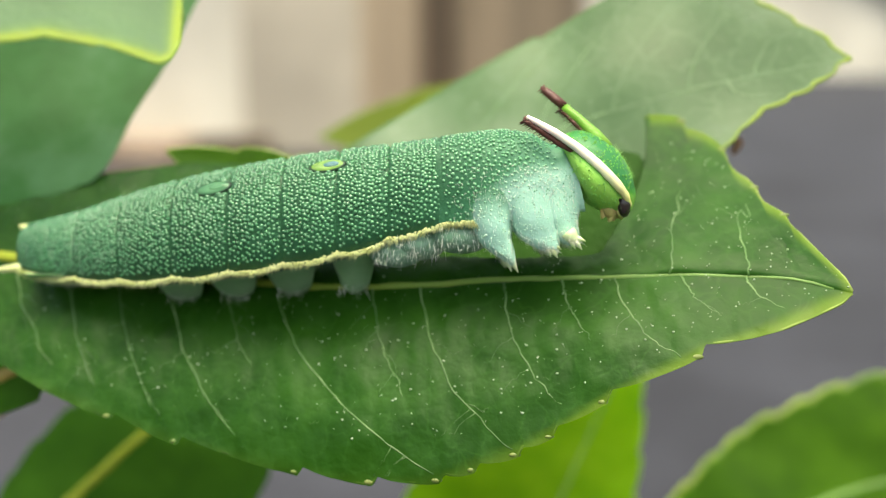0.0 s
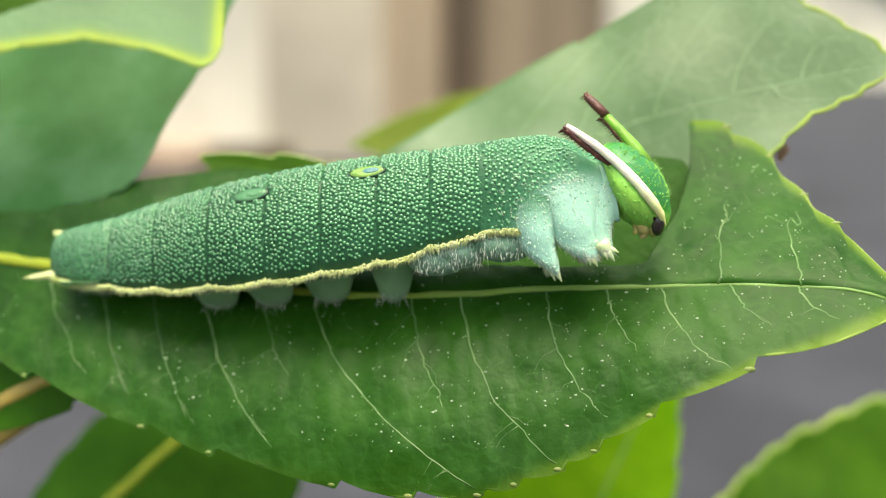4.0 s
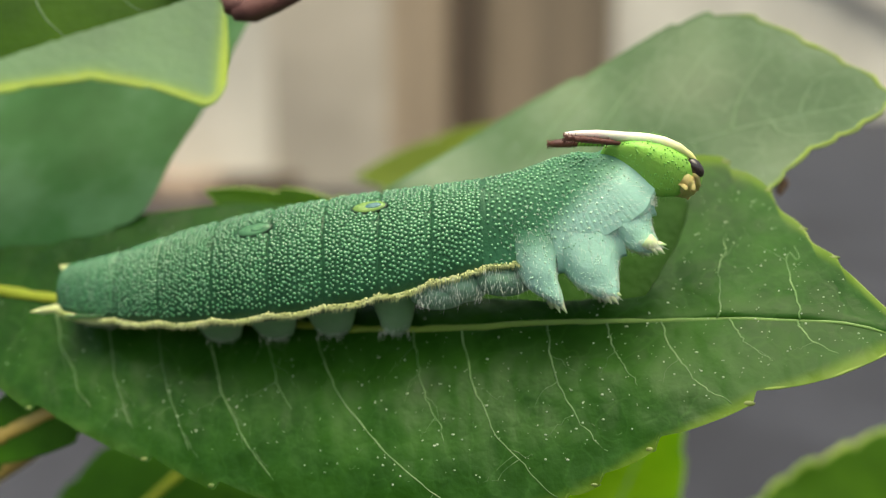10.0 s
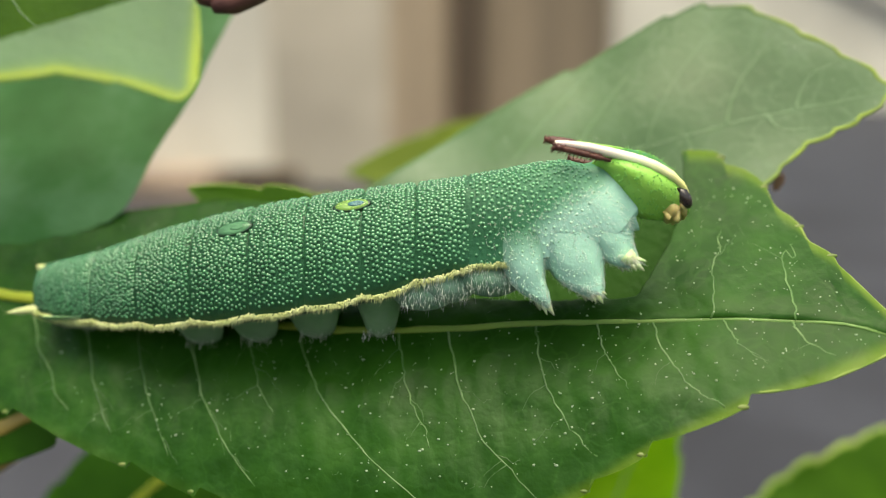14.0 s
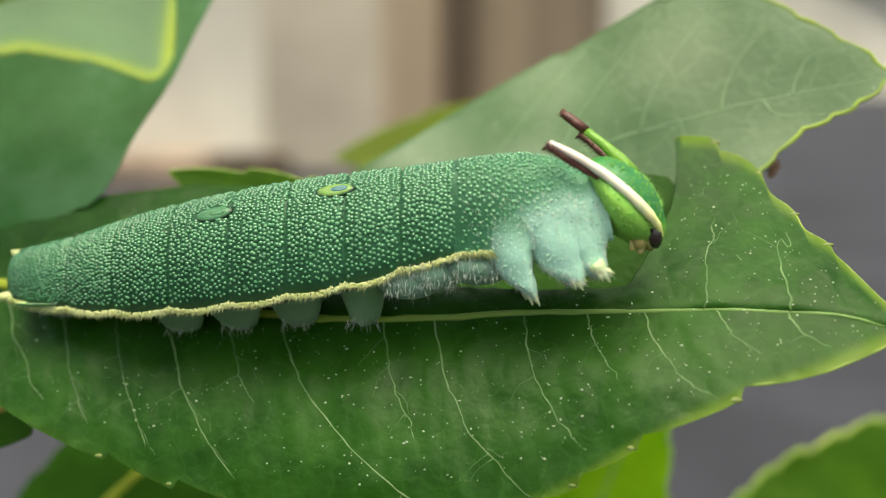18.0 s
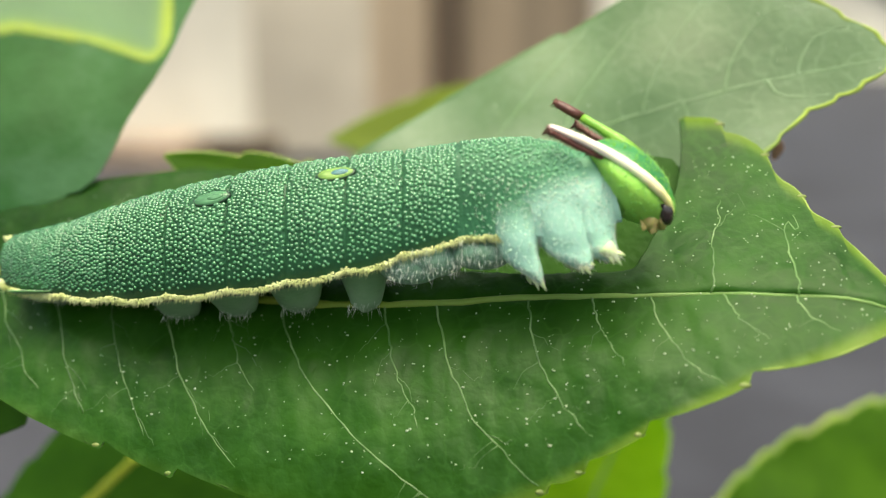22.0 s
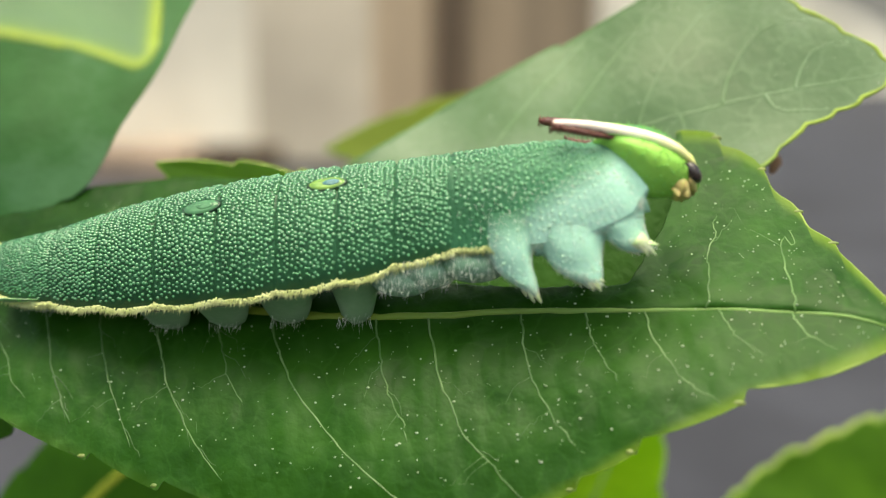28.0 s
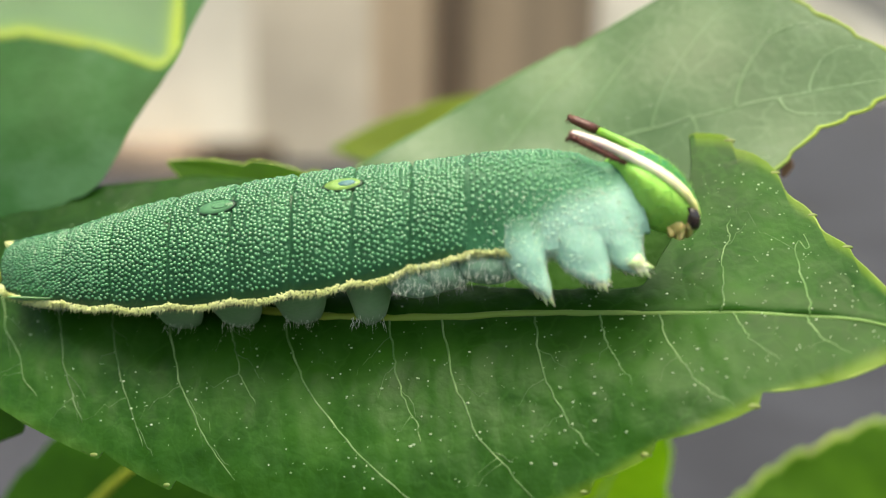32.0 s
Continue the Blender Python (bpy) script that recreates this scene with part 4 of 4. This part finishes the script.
for i, x in ((7, -1.8), (7, 1.2), (7, -3.2)):
    bm = bmesh.new()
    ball(bm, (x, axis_y(x) - 0.8, lerp(RIM, x) - 0.8), (2.1, 2.1, 1.2), 20, 14)
    part("belly_fold", bm, BELLY_PALE, SEGMENTS[i], "pale furry belly fold", at=SEGMENTS[i]["pivot"])
    fringe(SEGMENTS[i], x - 1.5, x + 1.5, lerp(RIM, x) - 1.7, lerp(RIM, x) - 0.2, axis_y(x) - 2.8, 110, 0.7)


# seconds, head centre x and z, pitch downwards, roll towards the eye and turn of the mouth away from the eye, in degrees
HEAD_KEYS = [
    (0, 9.66, 5.53, 41, 21, 2), (1, 9.21, 5.22, 44, 19, 6), (2, 9.37, 5.07, 50, 25, 4), (4.5, 8.98, 4.93, 44, 20, 5), (5, 9.28, 6.5, 23, 11, 4),
    (5.5, 9.27, 6.61, 23, 11, 3), (6, 9.27, 9.01, -8, -15, 10), (7, 9.61, 9.4, -6, -23, 6), (8, 9.99, 10.94, -4, -22, 6), (9, 9.76, 10.24, -4, -22, 6),
    (10, 10, 9.59, 5, -17, 4), (12, 10.44, 9.1, 13, -6, 3), (13, 10.16, 8.48, 14, -10, 1), (16, 10.05, 6.98, 27, 7, 2), (17, 10.11, 6.08, 33, 11, 1),
    (18, 9.68, 5.4, 40, 19, 4), (19, 10.13, 5.45, 47, 20, 0), (20, 9.35, 4.75, 53, 30, 6), (20.5, 8.75, 4.15, 61, 32, 6), (21, 8.57, 3.48, 68, 32, 4),
    (21.5, 8.38, 3.36, 66, 33, 6), (22, 9.62, 5.71, 33, 14, 1), (22.5, 9.61, 5.73, 33, 15, 4), (23, 9.79, 7.49, 13, -1, 5), (23.5, 9.42, 9.23, -12, -17, 10),
    (24, 9.55, 9.95, -12, -18, 15), (27, 10.5, 8.64, 9, -9, 3), (28, 10.65, 8.23, 12, -8, 1), (29, 11.02, 8.06, 23, 8, 2), (30, 10.67, 7.54, 20, 9, 1),
    (31, 10.5, 6.93, 23, 9, 2), (32, 10.4, 6.45, 29, 5, 0),
]
NECK = (-0.7, -2.25)
# how much of the head's turn each ring takes over
RING_TURN = [(0, 0.0), (0.3, 0.16), (0.55, 0.36), (0.8, 0.66), (1.0, 1.0)]


def neck_at(x, z, a):
    c, n = math.cos(radians(a)), math.sin(radians(a))
    p = Vector((x + NECK[0] * c + NECK[1] * n, 0, z - NECK[0] * n + NECK[1] * c))
    if p.z < 4.6:  # the body stays up when the head is bowed
        p.z = 4.6 + 0.3 * (p.z - 4.6)
    p.x = max(p.x, 7.0 + 0.4 * (p.x - 7.0))
    return p


def spine(u, x, z, a):
    """Place and pitch of the ring at u when the head's middle is at x, z with pitch a."""
    p0, p3 = Vector((0, 0, ROOT_MID.z)), neck_at(x, z, a)
    a = min(a, 41 + 0.3 * (a - 41))
    reach = 0.36 * (p3 - p0).length
    rise = radians(37 - 1.05 * a)
    p1 = p0 + reach * Vector((math.cos(0.1), 0, math.sin(0.1)))
    p2 = p3 - reach * Vector((math.cos(rise), 0, math.sin(rise)))
    v = 1 - u
    p = v ** 3 * p0 + 3 * v * v * u * p1 + 3 * v * u * u * p2 + u ** 3 * p3
    p.y = axis_y(p.x)
    return p, -3 + (a - 53) * smooth_lerp(RING_TURN, u, 0.06)


# place along the front of the body, half-length, depth and outward push of the swelling, claw from its middle, how it follows the neck along x and z, its turn as the head lifts
LEG_PLAN = [(0.38, 0.17, 2.3, 0.3, (1.9, -3.3), (0.02, 0.0), 5), (0.74, 0.215, 1.8, 0.3, (1.75, -2.6), (0.52, -0.12), 5), (0.93, 0.165, 1.7, 0.2, (1.8, -2.4), (1.2, 0.66), 18)]


def thoracic_leg(plan, side):
    """A leg whose broad base swells out of the body's side and tapers to pale claws; its origin is the middle of the swelling."""
    mid, half, deep, wide, tip, follow, turn = plan
    cream = mid > 0.5
    first = HEAD_KEYS[0][1:4]
    c0, _ = spine(min(1.0, mid), *first)
    rest = Vector((c0.x, c0.y + side * 2.0, c0.z - 2.6 * lerp(RING_TALL, mid)))

    def surface(v, th, out=0.0):
        """v from -1 to 1 along the body, th from the side of the back down to the belly."""
        at = mid + v * half * 1.3
        c, pitch = spine(min(1.0, at), *first)
        c = c + Vector((max(0.0, at - 1.0) * 8, 0, 0))
        p = ring_point(min(1.0, at), th if side < 0 else math.pi - th, 0.0, out)
        p = Matrix.Rotation(radians(pitch), 3, "Y") @ p
        f = max(0.0, 1 - (v * 1.3) ** 2) ** 0.55
        drop = max(0.0, math.cos((th + 0.62) / 1.15 * math.pi / 2)) if abs(th + 0.62) < 1.15 else 0.0
        lobe = f ** 2 * drop
        lean = 0.6 * lobe  # the swelling leans forwards
        p = p * (0.95 + (0.1 if cream else 0.08) * f * ease((0.75 - th) / 1.0))
        p += deep * lobe ** 0.9 * Vector((lean + 0.12 * noise.noise((v * 2, th * 2, mid)), side * wide, -1.0 + 0.1 * noise.noise((v * 3, th * 2, 4))))
        return c + p - rest

    bm = bmesh.new()
    n, m = 30, 36
    grid = [[bm.verts.new(surface(-1 + 2 * i / n, -2.0 + 3.1 * k / m)) for k in range(m + 1)] for i in range(n + 1)]
    for i in range(n):
        for k in range(m):
            bm.faces.new((grid[i][k], grid[i][k + 1], grid[i + 1][k + 1], grid[i + 1][k]))
    inner = bm.verts.new((0, -side * 1.2, 1.2))
    rim = [grid[i][0] for i in range(n + 1)] + [grid[n][k] for k in range(1, m + 1)] + [grid[i][m] for i in range(n - 1, -1, -1)] + [grid[0][k] for k in range(m - 1, 0, -1)]
    for a, b in zip(rim, rim[1:] + rim[:1]):
        bm.faces.new((a, b, inner))
    tone = ring_pigment(min(1.0, mid))
    leg = part("thoracic_leg", bm, SKIN, caterpillar, "cream white downy front leg with pale claws" if cream else "milky blue fleshy front leg with a pale claw",
               pigment=lambda p: 0.95 * tone(p + Vector((0, 0, -2.6))) + (0.03 if cream else 0.22 * ease((1.2 - p[2]) / 2)), crisp=60)
    # the leg itself, with three claws
    tip = Vector((tip[0], side * 0.5, tip[1]))
    root = tip * 0.56
    size = 0.62 if cream else 0.3
    bm = bmesh.new()
    tube(bm, [root, tip * 0.68, tip * 0.82, tip * 0.93], [size * 0.8, size * 0.74, size * 0.5, 0.08], 14)
    for dx, dz, sc in ((0, 0, 1.0), (-0.55, 0.05, 0.8), (0.3, 0.55, 0.8))[:3 if cream else 2]:
        tube(bm, [tip * 0.72, tip * 0.88 + Vector((dx * 0.6, side * 0.1, dz * 0.6)), tip * 1.04 + Vector((dx * 0.8, side * 0.1, dz))], [0.34 * sc, 0.2 * sc, 0.03], 8)
    part("claw", bm, LEGS, leg, "pale yellow pointed claws")
    bm = bmesh.new()
    for _ in range(520):
        v, th = random.uniform(-0.8, 0.8), random.uniform(-1.6, 0.6)
        p = surface(v, th)
        hairs(bm, p, Vector((random.uniform(-0.25, 0.35), side * random.uniform(0.3, 1.0), random.uniform(-1.0, -0.1))), random.uniform(0.2, 0.55), 0.012)
    for _ in range(120):
        p = root.lerp(tip, random.uniform(-0.1, 0.7))
        a = random.uniform(0, 6.28)
        hairs(bm, p + size * 0.6 * Vector((math.cos(a), side * abs(math.sin(a)), 0)), Vector((math.cos(a), side * abs(math.sin(a)), -0.7)), random.uniform(0.2, 0.5), 0.013)
    tagged(part("hairs", bm, HAIR, leg, "short pale down"), kind="stuff")
    verts, faces = [], []
    for _ in range(260 if not cream else 200):
        v, th = random.uniform(-0.72, 0.72), random.uniform(-1.2, 0.75)
        p = surface(v, th)
        out_way = (surface(v + 0.05, th) - p).cross(surface(v, th + 0.05) - p).normalized()
        granule(verts, faces, p, out_way if out_way.y * side > 0 else -out_way, random.uniform(0.05, 0.085) * (0.8 if cream else 1.0))
    tagged(part("granule_cover", from_lists(verts, faces), GRAIN, leg, "tiny pale granules", pigment=lambda p: 0.5 + 0.45 * ease((1.8 - p[2]) / 2)), kind="stuff")
    return leg, rest, follow, turn


LEGS_MADE = [thoracic_leg(plan, side) for plan in LEG_PLAN for side in (-1, 1)]

# tail prongs
for root, tip in (((-30.4, 0.2, 0.75), (-32.5, -0.2, 1.85)), ((-31.0, -1.2, -1.25), (-34.0, -1.8, -1.65))):
    y = axis_y(-32)
    root, tip = Vector((root[0], y + root[1], root[2])), Vector((tip[0], y + tip[1], tip[2]))
    bm = bmesh.new()
    upper = tip.z > 0
    tube(bm, [root, root.lerp(tip, 0.4), root.lerp(tip, 0.75)], [1.3, 0.95, 0.5] if upper else [0.42, 0.34, 0.22], 12)
    prong = part("tail_prong", bm, SKIN if upper else RIDGE, SEGMENTS[0], "green tail prong with a pale yellow point" if upper else "pale yellow tail prong", at=SEGMENTS[0]["pivot"], pigment=lambda p: 0.2)
    bm = bmesh.new()
    tube(bm, [root.lerp(tip, 0.4), root.lerp(tip, 0.75), tip], [0.5, 0.46, 0.05] if upper else [0.3, 0.21, 0.04], 10)
    part("prong_tip", bm, RIDGE, prong, "pale yellow pointed tip", at=SEGMENTS[0]["pivot"])


def eyespot(seg, x, th, size, core, rim_mat, label):
    """An oval mark that lies on the back."""
    pivot = seg["pivot"]
    for k, mat, name, lift in ((1.07, OUTLINE, "eyespot", 0.02), (1.0, rim_mat, "eyespot_ring", 0.07), (0.5, core, "eyespot_core", 0.1)):
        bm = bmesh.new()
        rings = []
        for q in (1.0, 0.85, 0.5, 0.1):
            ring = []
            for j in range(24):
                a = 2 * math.pi * j / 24
                dx, dt = size * k * q * math.cos(a), size * 0.62 * k * q * math.sin(a) / section(x)[1]
                shift = 0.22 * size if name == "eyespot_core" else 0
                ring.append(skin_point(x + dx + shift, th + dt, 1.0, 0.02 + lift * (1 if q < 1 else -2)))
            rings.append(ring)
        loft(bm, rings)
        part(name, bm, mat, seg, label if name == "eyespot" else "", at=pivot)


eyespot(SEGMENTS[5], *SPOTS[0], SPOT_BLUE, SPOT_RIM, "oval lime eyespot with a blue core on the back")
eyespot(SEGMENTS[3], *SPOTS[1], SPOT_DIM, SPOT_DIM, "faint oval green eyespot on the back")

# ---- the head: its x axis runs along the pale stripe from horn tip to mouth ----
HEAD_REST = Vector((8.8, -7.0, 5.6))
HEAD_MID = 1.9
head = None


def bowed(p):
    """The head's profile is arched from the horns to the mouth."""
    x = p[0]
    return Vector((x, p[1], p[2] - (0.05 * x * x if x > 0 else 0.02 * x * x)))


def head_part(name, bm, mat, label="", pigment=None):
    for v in bm.verts:
        v.co = bowed(v.co) + HEAD_REST
    return part(name, bm, mat, head or caterpillar, label, at=HEAD_REST, pigment=pigment)


def head_point(u, a):
    """The head's skin: u from the nape to the mouth, a round it."""
    x = -2.3 + 6.3 * u
    r = max(0.06, math.sin(math.pi * (0.04 + 0.92 * u)) ** 0.5)
    s = math.sin(a)
    up, dn, wd = 1.25 * r * (1 - 0.25 * u), r * (1.7 + 1.3 * ease(u / 0.65)) * (1 - 0.16 * u * u), 2.0 * r * (1 - 0.25 * u * u)
    if s < 0:  # full cheeks
        wd *= 1 + 0.55 * math.sin(min(1.0, -s * 1.15) * math.pi) ** 0.8 * (1 - 0.5 * u)
    return Vector((x - 0.5 * (u - 0.5) * s, HEAD_MID + wd * math.cos(a), (up if s > 0 else dn) * s + 0.05))


bm = bmesh.new()
rings, n = [], 26
for j in range(n + 1):
    rings.append([head_point(j / n, 2 * math.pi * k / 40) + Vector((0, 0, 0.06 * noise.noise((j * 0.9, k * 0.7, 1)))) for k in range(40)])
loft(bm, rings)
for v in bm.verts:
    v.co = bowed(v.co) + HEAD_REST
head = part("head", bm, HEAD, caterpillar, "bright green horned head with cream side stripes", at=HEAD_REST, pigment=lambda p: ease((0.3 - (p[2] - HEAD_REST.z)) / 0.8))
bm = bmesh.new()
for _ in range(900):  # small warts, each with a short hair
    u, a = random.uniform(0.04, 0.85), random.uniform(0, 2 * math.pi)
    q = head_point(u, a)
    ball(bm, q, random.uniform(0.03, 0.075), 5, 4)
    if random.random() < 0.5:
        hairs(bm, q, (random.uniform(-0.6, 0.2), math.cos(a), math.sin(a)), random.uniform(0.15, 0.45), 0.018)
tagged(head_part("wart_cover", bm, CHEEK, "tiny lime warts and hairs on the head"), kind="stuff")


def spines(bm, path, count, size):
    for k in range(count):
        a, u = k * 2.4, (k + 0.5) / count * (len(path) - 1)
        p = Vector(path[int(u)]).lerp(Vector(path[int(u) + 1]), u % 1)
        d = Vector((-0.35, math.cos(a), math.sin(a)))
        hairs(bm, p + d * 0.13, d, 0.1 + size, 0.06)


def roughened(pts, radii, fold=7, rough=0.09):
    """The same path in small steps, its thickness and line slightly uneven."""
    out, thick = [], []
    for j in range((len(pts) - 1) * fold + 1):
        k, f = min(len(pts) - 2, j // fold), j / fold - min(len(pts) - 2, j // fold)
        p = Vector(pts[k]).lerp(Vector(pts[k + 1]), f)
        out.append(p + Vector((0, 0, 0.025 * noise.noise((j * 0.9, p.y, 2)))))
        thick.append((radii[k] + (radii[k + 1] - radii[k]) * f) * (1 + rough * noise.noise((j * 0.7, p.y, 5)) + rough * noise.noise((j * 2.1, p.y, 9))))
    return out, thick


for side in (-1, 1):
    y0 = HEAD_MID + side * 1.9
    reach = 1.0 if side < 0 else 0.72
    splay = 0 if side < 0 else 0.45  # the far horn stands off
    bm = bmesh.new()
    pts = [(-5.2, y0 + side * 0.42, 0.12), (-4.4, y0 + side * 0.36, 0.12), (-3.0, y0 + side * 0.22, 0.14)] if side < 0 else []
    pts += [(-1.5, y0 + side * 0.03, 0.14), (0, y0 + side * 0.06, 0.13), (1.2, y0 + side * 0.02, 0.12),
           (2.3, y0 - side * 0.25, 0.12), (3.1, y0 - side * 0.6, 0.08), (3.8, y0 - side * 1.05, -0.1)]
    tube(bm, *roughened(pts, [0.14, 0.22, 0.26, 0.29, 0.32, 0.33, 0.31, 0.26, 0.14][9 - len(pts):]), 14, 1.1)
    head_part("side_stripe", bm, STRIPE, "cream stripe along the side of the head and its horn", lambda p: (p[0] - HEAD_REST.x + 4.0) / 7.5)
    bm = bmesh.new()
    pts = [(-1.3, y0 - side * 0.15, -0.1), (-2.2 * reach, y0 + side * 0.08 + 0.4 * splay, -0.13), (-3.4 * reach, y0 + side * 0.25 + 0.8 * splay, -0.1), (-4.4 * reach, y0 + side * 0.38 + splay, -0.02), (-5.0 * reach, y0 + side * 0.45 + splay, 0.04), (-5.2 * reach, y0 + side * 0.47 + splay, 0.05)]
    pts = [(p[0], p[1], p[2] + (-0.2 if side < 0 else 0.42)) for p in pts]
    tube(bm, *roughened(pts, [0.1, 0.19, 0.21, 0.2, 0.18, 0.08], 5, 0.22), 12)
    spines(bm, pts[1:], 70, 0.23)
    head_part("outer_horn", bm, HORN_RED, "dark red-brown spiny outer horn")
    if side > 0:
        bm = bmesh.new()
        path = [(0.2, 2.2, 0.7), (-1.0, 2.5, 0.95), (-2.4, 2.85, 1.05), (-3.9, 3.2, 1.15)]
        tube(bm, path, [0.55, 0.4, 0.29, 0.25], 12)
        spines(bm, path[1:], 24, 0.25)
        head_part("inner_horn", bm, HORN_GREEN, "slender green inner horn")
        bm = bmesh.new()
        path = [(-3.7, 3.16, 1.14), (-4.4, 3.32, 1.2), (-5.2, 3.5, 1.3), (-5.65, 3.6, 1.36)]
        tube(bm, path, [0.28, 0.3, 0.27, 0.12], 12)
        spines(bm, path, 44, 0.22)
        head_part("horn_tip", bm, HORN_RED, "dark red-brown spiny horn tip")
    bm = bmesh.new()
    ball(bm, (3.45, HEAD_MID + side * 1.05, -0.45), (0.68, 0.55, 0.52), 16, 12, Matrix.Rotation(radians(25), 3, "Y"))
    head_part("eye_patch", bm, JET, "glossy black eye patch")
    bm = bmesh.new()
    tube(bm, [(1.9, HEAD_MID + side * 1.8, -0.42), (2.2, HEAD_MID + side * 1.72, -0.4), (2.5, HEAD_MID + side * 1.55, -0.38), (3.2, HEAD_MID + side * 1.2, -0.42)], [0.05, 0.1, 0.15, 0.26], 10)
    head_part("eye_stripe", bm, JET, "black line behind the eyes")
for name, c, r in (("labrum", (3.5, HEAD_MID, -0.88), (0.6, 1.25, 0.58)), ("upper_lip", (3.0, HEAD_MID, -1.45), (0.85, 1.35, 0.66)), ("palp", (3.5, HEAD_MID - 0.8, -1.45), (0.25, 0.25, 0.42)), ("palp", (3.5, HEAD_MID + 0.8, -1.45), (0.25, 0.25, 0.42)),
                   ("palp", (2.9, HEAD_MID - 0.85, -1.95), (0.25, 0.25, 0.36))):
    bm = bmesh.new()
    ball(bm, c, r, 16, 10)
    for v in bm.verts:
        v.co += 0.28 * Vector((noise.noise(v.co * 2.3), 0, noise.noise(v.co * 2.9 + Vector((5, 0, 0)))))
    head_part(name, bm, MOUTH, "ochre yellow mouthparts")


# ---- what moves ----
def motions():
    rows = []
    for t, x, z, a, roll, yaw in HEAD_KEYS:
        turn = Matrix.Rotation(radians(a), 4, "Y") @ Matrix.Rotation(radians(roll * (0.55 + 0.0265 * roll) if roll > 0 else roll), 4, "X") @ Matrix.Rotation(radians(yaw), 4, "Z")
        rows.append((t, Matrix.Translation((x * MM, HEAD_REST.y * MM, z * MM)) @ turn))
    walk(head, rows)
    for i, ring in enumerate(BODY_RINGS):
        rows = []
        for t, x, z, a, _, _ in HEAD_KEYS:
            p, pitch = spine((i + 0.5) / RINGS, x, z, a)
            rows.append((t, pose(*(p * MM), 0, pitch, 0)))
        walk(ring, rows)
    still = neck_at(*HEAD_KEYS[0][1:4])
    for leg, rest, follow, turn in LEGS_MADE:
        rows = []
        for t, x, z, a, _, _ in HEAD_KEYS:
            d = neck_at(x, z, a) - still
            rows.append((t, pose((rest.x + follow[0] * d.x) * MM, rest.y * MM, (rest.z + follow[1] * d.z) * MM, 0, -turn * (41 - a) / 45, 0)))
        walk(leg, rows)


motions()
